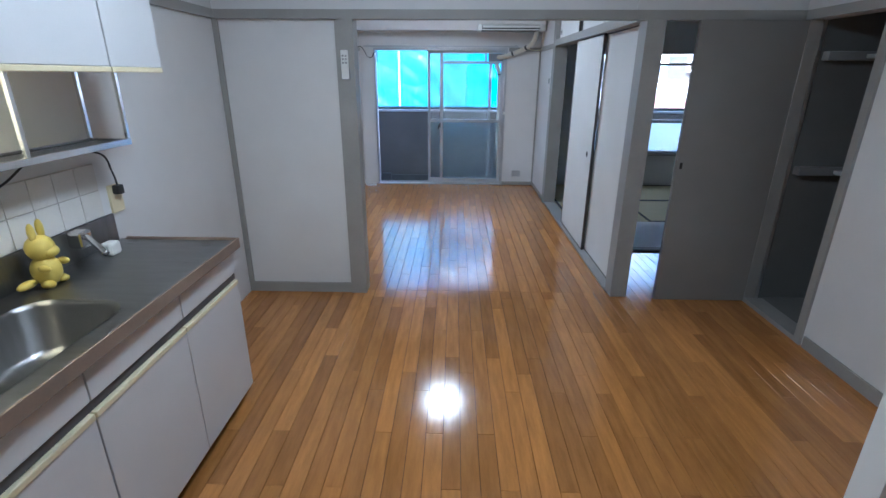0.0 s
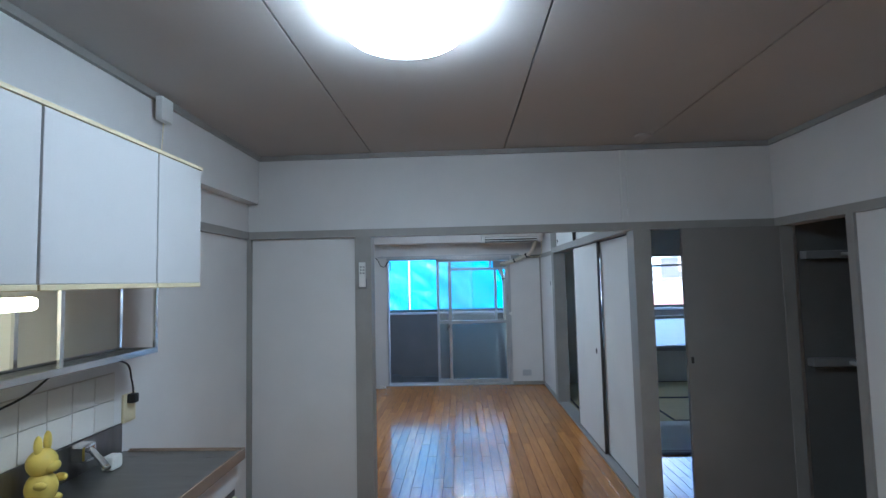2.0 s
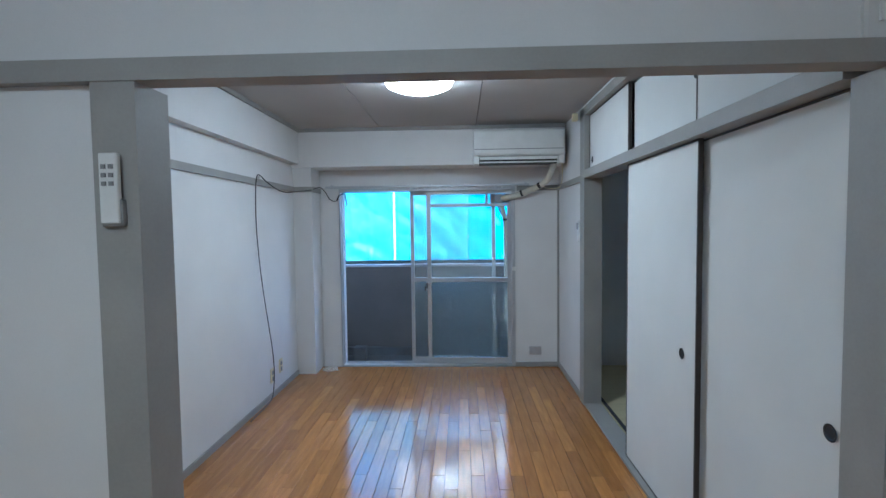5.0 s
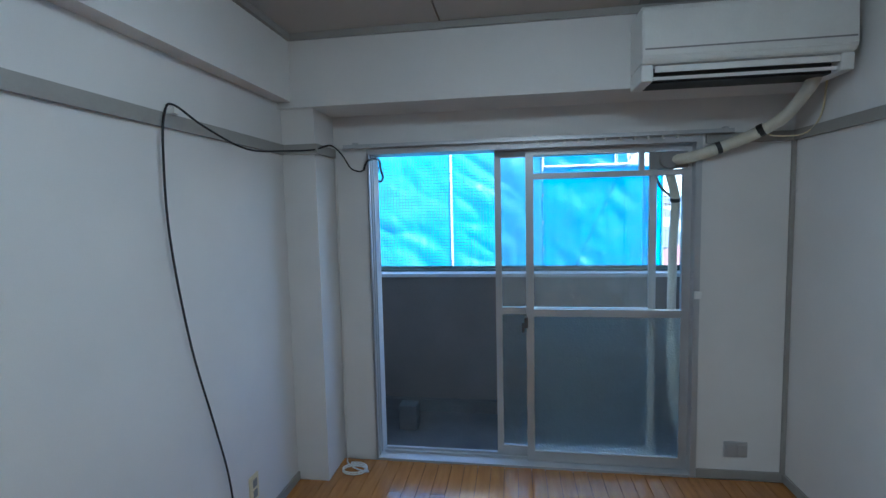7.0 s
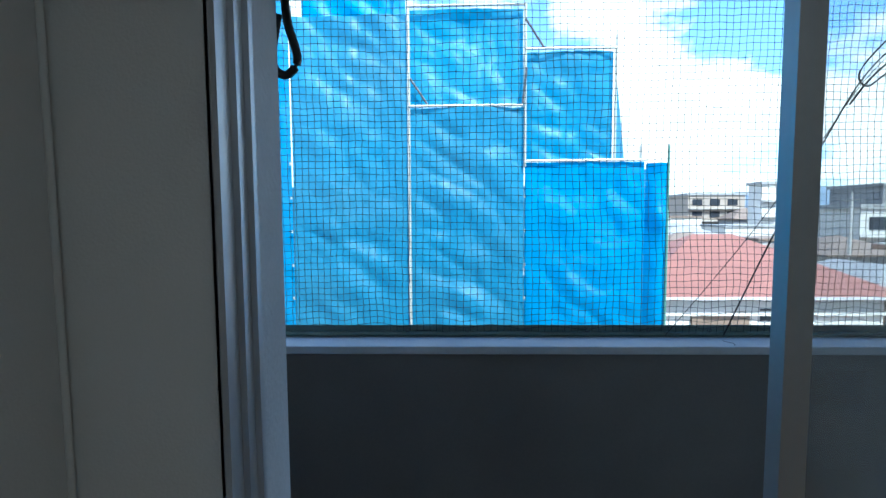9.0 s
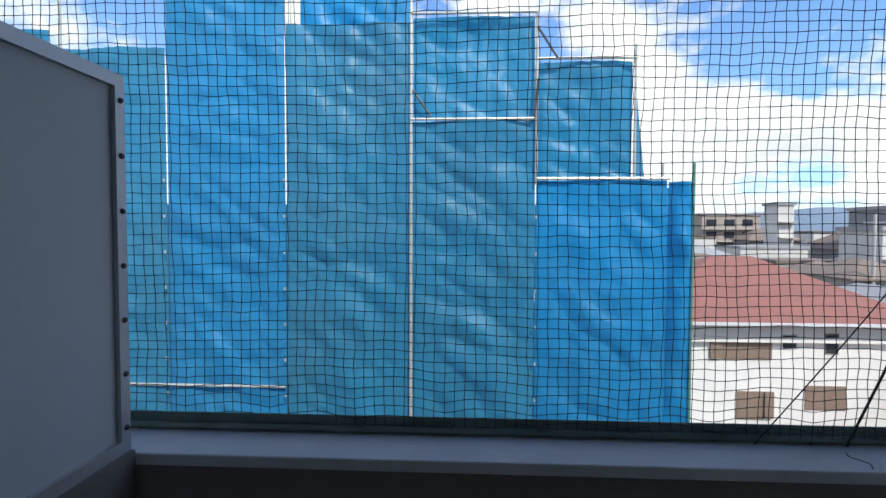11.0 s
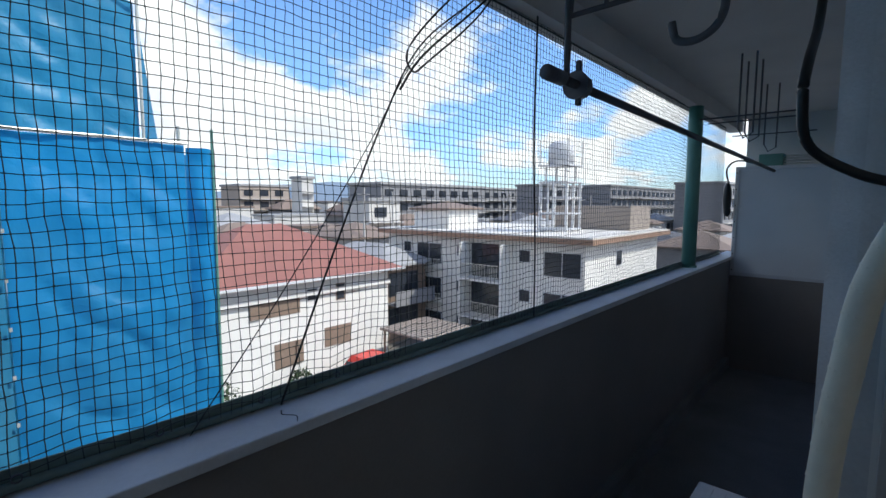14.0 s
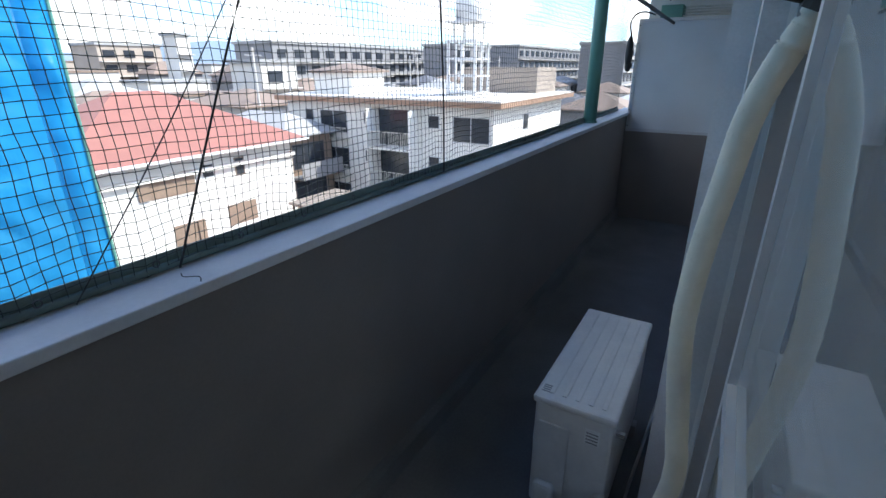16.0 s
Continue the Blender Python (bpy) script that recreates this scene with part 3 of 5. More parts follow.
# ---- ceiling lamps ----
for x, y in ((-0.02, 1.295), (0.06, 4.83)):
    lp = thing("ceiling_lamp", "round white ceiling lamp, switched on", "lamp", (x, y, ZC), group="ceiling lamps")
    part("base", lathe(bmesh.new(), [(0.15, ZC - 0.001), (0.15, ZC - 0.03)], x, y), M_WHITE, lp)
    part("shade", lathe(bmesh.new(), [(0.209, ZC - 0.03), (0.212, ZC - 0.05), (0.196, ZC - 0.08), (0.15, ZC - 0.10), (0.09, ZC - 0.11), (0.01, ZC - 0.112)], x, y, 56), M_LAMP, lp, "glowing milky shade", True)

# ---- kitchen ----
CZ, CY1, CX = 0.80, 1.85, -0.80
sinkx0, sinkx1, sinky0, sinky1 = -1.20, -0.87, 0.62, 1.235
top = thing("worktop", "worn stainless steel worktop with a sink", "worktop", (-1.05, 0.7, CZ - 0.03))
xs, ys = (XL, sinkx0, sinkx1, CX), (-1.0, sinky0, sinky1, CY1)
bm = bmesh.new()
tops = [[bm.verts.new((x, y, CZ)) for y in ys] for x in xs]
cells = [bm.faces.new((tops[i][j], tops[i + 1][j], tops[i + 1][j + 1], tops[i][j + 1])) for i in range(3) for j in range(3) if (i, j) != (1, 1)]
low = bmesh.ops.extrude_face_region(bm, geom=cells)
bmesh.ops.translate(bm, verts=[v for v in low["geom"] if isinstance(v, bmesh.types.BMVert)], vec=(0, 0, -0.03))
part("steel_top", bm, M_STEEL, top)
part("front_lip", boxes((CX, CX + 0.008, -1.0, CY1 + 0.008, CZ - 0.038, CZ + 0.008), (XL + 0.02, CX, CY1, CY1 + 0.008, CZ - 0.038, CZ + 0.008), (XL + 0.02, CX - 0.02, CY1 - 0.012, CY1 - 0.002, CZ, CZ + 0.004), bev=0.002), M_SHUTTER, top, "dark brown edge strip")
part("upstand", boxes((XL, XL + 0.012, -1.0, CY1 - 0.03, CZ, CZ + 0.125), bev=0.003), M_STEEL, top)
bm = bmesh.new()
prof = ((0.0, CZ + 0.002), (0.012, CZ - 0.012), (0.02, CZ - 0.15), (0.06, CZ - 0.175), (0.14, CZ - 0.18))
rings = []
cxs, cys, hx, hy = (sinkx0 + sinkx1) / 2, (sinky0 + sinky1) / 2, (sinkx1 - sinkx0) / 2 + 0.004, (sinky1 - sinky0) / 2 + 0.004
for inset, z in prof:
    ring = []
    rad = 0.10
    ax, ay = hx - inset, hy - inset
    rad = min(rad, ax * 0.9)
    for q, (qx, qy) in enumerate(((1, 1), (-1, 1), (-1, -1), (1, -1))):
        for k in range(7):
            a = math.pi / 2 * (q + k / 6)
            ring.append(bm.verts.new((cxs + qx * (ax - rad) + rad * math.cos(a), cys + qy * (ay - rad) + rad * math.sin(a), z)))
    rings.append(ring)
for u, v in zip(rings, rings[1:]):
    for k in range(len(u)):
        bm.faces.new((u[k], v[k], v[(k + 1) % len(u)], u[(k + 1) % len(u)]))
bm.faces.new(rings[-1])
part("sink_bowl", bm, M_STEEL, top, "dull steel sink bowl", True)
# corner fillets between the square cut-out and the rounded bowl
for q, (qx, qy) in enumerate(((1, 1), (-1, 1), (-1, -1), (1, -1))):
    bm = bmesh.new()
    c = bm.verts.new((cxs + qx * hx, cys + qy * hy, CZ + 0.001))
    arc = [bm.verts.new((cxs + qx * (hx - 0.1) + 0.1 * math.cos(math.pi / 2 * (q + k / 6)), cys + qy * (hy - 0.1) + 0.1 * math.sin(math.pi / 2 * (q + k / 6)), CZ + 0.001)) for k in range(7)]
    for u, v in zip(arc, arc[1:]):
        bm.faces.new((c, u, v))
    part("bowl_corner", bm, M_STEEL, top)
part("drain", lathe(bmesh.new(), [(0.06, CZ - 0.179), (0.06, CZ - 0.170), (0.045, CZ - 0.168)], cxs - 0.02, 0.80, 24), M_BLACK, top, "black rubber drain cover")


def base_cabinet(y0, y1):
    c = thing("base_cabinet", "white laminate kitchen base cabinet with drawer", "cabinet", (-1.06, (y0 + y1) / 2, 0), group="base cabinets")
    rows = [(XL + 0.01, -0.845, y0, y1, 0.06, 0.60), (XL + 0.01, -0.88, y0, y1, 0.0, 0.06), (-0.860, -0.845, y0, y1, 0.60, 0.768)]
    if y1 > 1.8:
        rows.append((XL + 0.01, -0.860, y1 - 0.018, y1, 0.60, 0.768))
    part("body", boxes(*rows), M_LAMI, c)
    part("plinth", boxes((-0.88, -0.872, y0, y1, 0.0, 0.06)), M_BLACK, c, "dark kick plinth")
    part("drawer_front", boxes((-0.845, -0.822, y0 + 0.003, y1 - 0.003, 0.65, 0.760), bev=0.002), M_LAMI, c)
    part("pull_strip", boxes((-0.845, -0.832, y0, y1, 0.615, 0.648)), M_RUST, c, "dark recessed pull channel")
    d = part("cabinet_door", boxes((-0.845, -0.822, y0 + 0.003, y1 - 0.003, 0.055, 0.592), bev=0.002), M_LAMI, c)
    part("door_strip", boxes((-0.847, -0.818, y0 + 0.003, y1 - 0.003, 0.592, 0.612), bev=0.003), M_CREAM, d, "yellowed grip strip")
    return c


for a, b in ((1.40, 1.845), (0.93, 1.40), (0.40, 0.93), (-0.15, 0.40), (-0.9, -0.15)):
    base_cabinet(a, b)


def wall_cabinet(y0, y1):
    c = thing("wall_cabinet", "white laminate wall cabinet with cream edges", "cabinet", (-1.14, (y0 + y1) / 2, 1.495), group="wall cabinets")
    part("body", boxes((XL, -0.975, y0, y1, 1.50, 1.99)), M_LAMI, c)
    d = part("cabinet_door", boxes((-0.973, -0.953, y0 + 0.004, y1 - 0.004, 1.510, 1.983), bev=0.002), M_LAMI, c)
    part("door_strip", boxes((-0.975, -0.950, y0 + 0.003, y1 - 0.003, 1.492, 1.509), bev=0.003), M_CREAM, d, "yellowed edge strip")
    part("top_strip", boxes((-0.975, -0.948, y0, y1, 1.985, 1.997)), M_CREAM, c)
    return c


for a, b in ((1.495, 1.782), (1.01, 1.495), (0.575, 1.01), (0.1, 0.575), (-0.6, 0.1)):
    wall_cabinet(a, b)

sh = thing("dish_shelf", "hanging stainless steel slatted dish shelf", "shelf", (-1.22, 1.2, 1.23))
part("rim", boxes((-1.145, -1.135, 0.2, 1.79, 1.222, 1.246), (XL + 0.02, -1.145, 1.78, 1.79, 1.222, 1.246), (XL + 0.01, XL + 0.02, 0.2, 1.79, 1.222, 1.246), bev=0.002), M_CHROME, sh)
for i in range(8):
    x = XL + 0.032 + i * 0.0185
    part("slat", boxes((x, x + 0.011, 0.2, 1.779, 1.228, 1.236)), M_STEEL, sh)
for y in (1.775, 1.30, 0.6):
    part("hanger", boxes((-1.15, -1.138, y, y + 0.014, 1.246, 1.50)), M_CHROME, sh)
    part("hanger", boxes((XL + 0.012, XL + 0.024, y, y + 0.014, 1.246, 1.50)), M_CHROME, sh)

ft = thing("cabinet_light", "warm fluorescent light under wall cabinet", "lamp", (-1.12, 0.85, 1.49))
part("diffuser", boxes((-1.17, -1.09, 0.50, 1.17, 1.435, 1.475), bev=0.012), M_TUBE, ft, "glowing yellowish cover")
part("housing", boxes((-1.18, -1.08, 0.48, 1.18, 1.475, 1.4995)), M_WHITE, ft)

sp = thing("splashback", "cream glazed wall tiles behind the sink", "tiles", (XL, 0.9, 0.93), kind="structure")
part("tile_bed", boxes((XL, XL + 0.004, -0.9, 1.775, 0.927, 1.145)), M_GROUT, sp)
me_tile = None
for r in range(2):
    for c in range(24):
        y1 = 1.772 - c * 0.108
        if me_tile is None:
            ti = part("tile", boxes((0, 0.005, -0.105, 0, 0, 0.105), bev=0.0015), M_TILE, sp)
            me_tile = ti.data
        else:
            ti = new("tile", me_tile)
            ti.parent = sp
            ti.matrix_parent_inverse = Matrix.Translation(sp.location).inverted()
        ti.location = (XL + 0.004, y1, 0.929 + r * 0.108)

tap = thing("tap", "chrome wall tap with white plastic fittings", "tap", (-1.25, 1.6, 0.87))
part("spout", tube(bmesh.new(), smooth_path([(-1.30, 1.56, 0.90), (-1.24, 1.56, 0.905), (-1.16, 1.50, 0.90), (-1.08, 1.44, 0.885)]), 0.011, 10), M_CHROME, tap, "", True)
part("valve", boxes((-1.30, -1.24, 1.54, 1.60, 0.86, 0.925), bev=0.01), M_CHROME, tap)
part("handle", boxes((-1.245, -1.195, 1.62, 1.68, 0.80, 0.855), bev=0.012), M_WHITE, tap, "white plastic cap")

out = thing("wall_outlet", "ivory double outlet with black plug", "outlet", (XL, 1.86, 0.98))
part("plate", boxes((XL, XL + 0.012, 1.825, 1.90, 0.92, 1.04), bev=0.003), M_CREAM, out)
part("plug", boxes((XL + 0.012, XL + 0.045, 1.84, 1.875, 1.0, 1.04), bev=0.006), M_BLACK, out, "black plug")
part("cord", tube(bmesh.new(), smooth_path([(XL + 0.03, 1.857, 1.03), (XL + 0.04, 1.83, 1.10), (XL + 0.05, 1.76, 1.19), (XL + 0.03, 1.5, 1.215), (XL + 0.03, 1.3, 1.14), (XL + 0.03, 0.9, 1.10), (XL + 0.03, 0.5, 1.2)]), 0.004, 8), M_BLACK, out, "black power cord", True)

# toy: one plain mesh
bm = bmesh.new()


def blob(bm, c, r, seg=14):
    m = Matrix.Translation(c) @ Matrix.Diagonal((*r, 1))
    bmesh.ops.create_uvsphere(bm, u_segments=seg, v_segments=10, radius=1, matrix=m)


tx, ty = -1.235, 1.355
blob(bm, (tx, ty, CZ + 0.055), (0.046, 0.043, 0.055))
blob(bm, (tx, ty, CZ + 0.135), (0.042, 0.044, 0.045))
blob(bm, (tx + 0.028, ty + 0.005, CZ + 0.122), (0.024, 0.028, 0.020))
blob(bm, (tx + 0.003, ty - 0.020, CZ + 0.193), (0.011, 0.013, 0.032))
blob(bm, (tx + 0.003, ty + 0.016, CZ + 0.198), (0.011, 0.013, 0.034))
for a, b in ((0.02, -0.03), (0.02, 0.03)):
    blob(bm, (tx + a, ty + b, CZ + 0.014), (0.024, 0.018, 0.014))
    blob(bm, (tx + a + 0.012, ty + b * 1.35, CZ + 0.075), (0.022, 0.012, 0.013))
blob(bm, (tx - 0.02, ty - 0.065, CZ + 0.025), (0.016, 0.040, 0.014))
toy = tagged(obj("toy_figure", bm, M_YELLOW, True), "yellow vinyl toy animal standing on the worktop", "toy")

rm = thing("remote_control", "white lamp remote in a wall holder", "remote", (-0.518, 3.0, 1.5))
part("holder", boxes((-0.545, -0.492, 2.985, 3.004, 1.455, 1.52), bev=0.004), M_GREYPL, rm)
part("handset", boxes((-0.541, -0.496, 2.978, 2.994, 1.462, 1.628), bev=0.004), M_WHITE, rm)
for i in range(3):
    for j in range(2):
        part("button", boxes((-0.532 + j * 0.018, -0.522 + j * 0.018, 2.974, 2.978, 1.55 + i * 0.02, 1.56 + i * 0.02)), M_GREYPL, rm)
dt = thing("gas_alarm", "small white wall alarm box with bare cord", "alarm", (XL + 0.08, 1.99, 2.28))
part("case", boxes((XL + 0.096, XL + 0.128, 1.87, 1.955, 2.25, 2.358), bev=0.004), M_WHITE, dt)
part("cord", tube(bmesh.new(), [(XL + 0.09, 1.94, 2.255), (XL + 0.08, 1.94, 2.05)], 0.002, 6), M_CREAM, dt)
cd = thing("cable_duct", "thin white cable duct on the wall", "cable duct", (1.25, 3.02, 1.85))
part("duct", boxes((1.225, 1.235, YA + 0.004, YA + 0.012, 1.852, 2.345)), M_WHITE, cd)
part("duct", boxes((1.265, 1.275, YA + 0.004, YA + 0.012, 1.90, 2.345)), M_WHITE, cd)
part("ceiling_cap", lathe(bmesh.new(), [(0.05, ZC - 0.001), (0.05, ZC - 0.012), (0.03, ZC - 0.02)], 1.30, 2.80, 20), M_CEIL, cd)

# ---- living room ----
ac = thing("air_conditioner", "white wall-mounted air conditioner with open louvre", "air conditioner", (0.83, 6.42, 2.0))
ax0, ax1 = 0.425, 1.235
bm = bmesh.new()
prof = [(6.42, 2.305), (6.235, 2.305), (6.215, 2.285), (6.205, 2.09), (6.225, 2.065), (6.42, 2.065)]
va = [bm.verts.new((ax0, y, z)) for y, z in prof]
vb = [bm.verts.new((ax1, y, z)) for y, z in prof]
bm.faces.new(va); bm.faces.new(vb[::-1])
for k in range(len(prof)):
    bm.faces.new((va[k], vb[k], vb[(k + 1) % 6], va[(k + 1) % 6]))
bmesh.ops.bevel(bm, geom=bm.edges[:], offset=0.006, segments=2, affect='EDGES')
part("body", bm, M_WHITE, ac)
part("side_cheek", boxes((ax0, ax0 + 0.05, 6.23, 6.42, 1.995, 2.065), bev=0.006), M_WHITE, ac)
part("side_cheek", boxes((ax1 - 0.05, ax1, 6.23, 6.42, 1.995, 2.065), bev=0.006), M_WHITE, ac)
part("outlet_slot", boxes((ax0 + 0.05, ax1 - 0.05, 6.29, 6.42, 2.0, 2.064)), M_BLACK, ac, "dark air outlet")
part("louvre", boxes((ax0 + 0.055, ax1 - 0.055, 6.225, 6.232, 2.030, 2.055)), M_WHITE, ac)
part("louvre", boxes((ax0 + 0.055, ax1 - 0.055, 6.245, 6.252, 2.003, 2.016)), M_WHITE, ac)
part("seam", boxes((ax0 + 0.01, ax1 - 0.01, 6.2035, 6.2065, 2.118, 2.124)), M_GREYPL, ac)
pp = thing("cooler_pipe", "ivory taped cooler pipe along the window head", "pipe", (0.95, 6.6, 1.8))
part("pipe", tube(bmesh.new(), smooth_path([(1.17, 6.36, 2.02), (1.16, 6.42, 1.95), (1.14, 6.55, 1.87), (1.05, 6.62, 1.81), (0.90, 6.66, 1.75), (0.78, 6.70, 1.715), (0.70, 6.75, 1.71)]), 0.028, 12), M_IVORY, pp, "", True)
part("collar", tube(bmesh.new(), [(0.69, 6.742, 1.71), (0.69, 6.715, 1.71)], 0.042, 16), M_GREYPL, pp, "grey wall collar")
for p, q in (((1.085, 6.60, 1.83), (1.065, 6.615, 1.82)), ((0.915, 6.657, 1.757), (0.895, 6.662, 1.75))):
    part("tie", tube(bmesh.new(), [p, q], 0.031, 12), M_BLACK, pp)
part("cord", tube(bmesh.new(), smooth_path([(1.24, 6.40, 2.15), (1.262, 6.45, 2.0), (1.27, 6.5, 1.86), (1.26, 6.6, 1.80), (1.15, 6.64, 1.80), (1.10, 6.64, 1.83)]), 0.004, 6), M_CREAM, pp, "", True)
cb = thing("antenna_cable", "black cable looped over the wall rail", "cable", (-1.28, 5.8, 0.2))
pts = [(-0.95, 6.69, 1.71), (-0.975, 6.67, 1.702), (-1.015, 6.65, 1.722), (-1.04, 6.60, 1.785), (-1.08, 6.54, 1.832), (-1.13, 6.43, 1.80), (-1.19, 6.25, 1.775), (-1.245, 6.0, 1.755), (-1.27, 5.75, 1.81), (-1.277, 5.60, 1.86), (-1.28, 5.555, 1.83), (-1.285, 5.54, 1.70), (-1.29, 5.55, 1.40), (-1.29, 5.62, 1.0), (-1.295, 5.73, 0.65), (-1.295, 5.80, 0.40), (-1.295, 5.82, 0.2), (-1.29, 5.76, 0.03), (-1.28, 5.6, 0.008), (-1.27, 5.3, 0.008)]
part("cable", tube(bmesh.new(), smooth_path(pts, 6), 0.0042, 8), M_BLACK, cb, "", True)
part("clip", boxes((-1.30, -1.268, 5.585, 5.61, 1.83, 1.85)), M_WHITE, cb)
part("end_loop", tube(bmesh.new(), smooth_path([(-0.95, 6.69, 1.71), (-0.925, 6.69, 1.76), (-0.915, 6.87, 1.785), (-0.915, 6.915, 1.73), (-0.905, 6.925, 1.68), (-0.925, 6.925, 1.657), (-0.943, 6.92, 1.677), (-0.93, 6.915, 1.745)], 6), 0.007, 8), M_BLACK, cb, "", True)
wc = thing("white_cable", "white thin cable coiled on the floor", "cable", (-1.05, 6.6, 0))
pts = [(-1.118, 6.70, 1.78), (-1.12, 6.705, 1.0), (-1.118, 6.70, 0.1), (-1.08, 6.62, 0.008)] + [(-1.02 + 0.07 * math.cos(a * 0.7), 6.55 + 0.05 * math.sin(a * 0.7), 0.008 + 0.0012 * a) for a in range(22)]
part("cable", tube(bmesh.new(), smooth_path(pts, 4), 0.004, 6), M_WHITE, wc, "", True)


def plate(x0, x1, y0, y1, z0, z1, m, label, gangs):
    o = thing("wall_outlet", label, "outlet", ((x0 + x1) / 2, (y0 + y1) / 2, z0))
    part("plate", boxes((x0, x1, y0, y1, z0, z1), bev=0.003), m, o)
    for a in range(gangs):
        if x1 - x0 > y1 - y0:
            w = (x1 - x0) / gangs
            part("socket", boxes((x0 + a * w + 0.008, x0 + (a + 1) * w - 0.008, y0 - 0.003, y0, z0 + 0.015, z1 - 0.015)), M_ALU, o)
        else:
            part("socket", boxes((x1, x1 + 0.003, y0 + 0.02, y1 - 0.02, z0 + 0.015 + a * 0.05, z0 + 0.05 + a * 0.05)), M_GREYPL, o)


plate(0.985, 1.105, 6.71, 6.72, 0.12, 0.205, M_ALU, "grey metal double wall plate", 2)
plate(XL, XL + 0.01, 5.78, 5.85, 0.13, 0.25, M_CREAM, "ivory wall outlet plate", 2)
plate(XL, XL + 0.01, 5.97, 6.04, 0.16, 0.28, M_CREAM, "ivory wall outlet plate", 2)
r2 = thing("remote_control", "white cooler remote in a wall holder", "remote", (1.265, 5.83, 1.32))
part("handset", boxes((1.258, 1.274, 5.81, 5.86, 1.30, 1.47), bev=0.004), M_WHITE, r2)
part("display", boxes((1.254, 1.258, 5.816, 5.854, 1.40, 1.455)), M_GREYPL, r2)
part("holder", boxes((1.274, 1.286, 5.80, 5.87, 1.29, 1.38), bev=0.003), M_WHITE, r2)
hk = thing("ceiling_hook", "small brass cord box near the ceiling", "hook", (1.24, 6.0, 2.33))
part("box", boxes((1.22, 1.262, 5.84, 5.88, 2.28, 2.34), bev=0.004), M_CREAM, hk)
# ---- balcony ----
BZ, PY, PZ = -0.20, 7.905, 0.955
structure("balcony_floor", boxes((-1.6, 6.0, YW + 0.14, PY, BZ - 0.2, BZ)), M_CONC, "bare grey concrete balcony floor", "floor")
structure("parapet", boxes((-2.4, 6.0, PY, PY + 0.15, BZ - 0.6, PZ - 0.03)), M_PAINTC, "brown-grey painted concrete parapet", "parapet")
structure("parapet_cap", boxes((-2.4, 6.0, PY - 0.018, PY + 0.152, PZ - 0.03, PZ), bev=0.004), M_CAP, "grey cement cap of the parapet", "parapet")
structure("parapet_kerb", boxes((-1.34, 5.34, PY - 0.05, PY, BZ, BZ + 0.10)), M_CONC, "low concrete gutter kerb", "kerb")
structure("balcony_soffit", boxes((-1.6, 6.0, YW + 0.14, PY + 0.20, 2.42, 2.60)), M_SOFFIT, "cream painted balcony soffit", "ceiling")
structure("balcony_edge_beam", boxes((-1.6, 6.0, PY + 0.06, PY + 0.20, 2.285, 2.42)), M_SOFFIT, "cream painted edge beam", "beam")
structure("outer_wall", boxes((-0.958, -0.926, 6.802, 6.896, -0.025, WZ1 - 0.032), (-1.6, -0.948, 6.86, 6.90, BZ, 2.42), (WX1, TX0, 6.86, 6.90, BZ, 2.42), (TX1, 6.0, 6.86, 6.90, BZ, 2.42), (-0.948, WX1, 6.86, 6.90, WZ1, 2.42), (TX0, TX1, 6.86, 6.90, TZ1, 2.42), (TX0, TX1, 6.86, 6.90, BZ, TZ0), (-0.948, WX1, 6.86, 6.90, BZ, -0.03)), M_STUCCO, "grey stippled outer wall", "wall")
structure("outer_pilaster", boxes((1.25, 1.36, 6.90, 6.96, BZ, 2.42)), M_STUCCO, "grey stippled wall pier", "wall")
structure("upper_storey", boxes((-6, 10, -6, 8.0, 2.62, 5.6)), M_STUCCO, "grey upper storey of the building", "building")
structure("lower_storeys", boxes((-6, 10, -6, 8.0, -8.0, BZ - 0.62)), M_STUCCO, "grey lower storeys of the building", "building")
structure("side_walls", boxes((-6, -1.62, -6, 6.9, BZ - 0.62, 2.62), (6.02, 10, -6, 6.9, BZ - 0.62, 2.62)), M_STUCCO, "grey neighbouring flats", "building")


def partition(x, y0, y1, z0, z1, side):
    p = thing("balcony_partition", "grey board balcony partition in a metal frame", "partition", (x, (y0 + y1) / 2, BZ), group="balcony partitions")
    part("panel", boxes((x, x + 0.008, y0 + 0.03, y1 - 0.03, z0 + 0.03, z1 - 0.03)), M_PARTN, p)
    part("frame", boxes((x - 0.012, x + 0.02, y0, y0 + 0.03, z0, z1), (x - 0.012, x + 0.02, y1 - 0.03, y1, z0, z1), (x - 0.012, x + 0.02, y0 + 0.03, y1 - 0.03, z0, z0 + 0.03), (x - 0.012, x + 0.02, y0 + 0.03, y1 - 0.03, z1 - 0.03, z1)), M_ALU, p)
    for i in range(7):
        zz = z0 + 0.06 + i * (z1 - z0 - 0.12) / 6
        part("rivet", lathe_y(x + side * 0.021, y1 - 0.015, zz), M_RUST, p)
    part("lower_wall", boxes((x - 0.03, x + 0.03, y0, y1, BZ, z0)), M_PAINTC, p, "painted lower wall")
    return p


def lathe_y(x, y, z):
    bm = bmesh.new()
    bmesh.ops.create_uvsphere(bm, u_segments=8, v_segments=6, radius=0.007, matrix=Matrix.Translation((x, y, z)))
    return bm


partition(-1.40, 6.905, 7.885, 0.965, 1.855, 1)
partition(5.37, 6.96, 7.90, 0.76, 1.86, -1)

post = thing("balcony_post", "green painted round steel post on the parapet", "post", (4.14, 8.0, PZ))
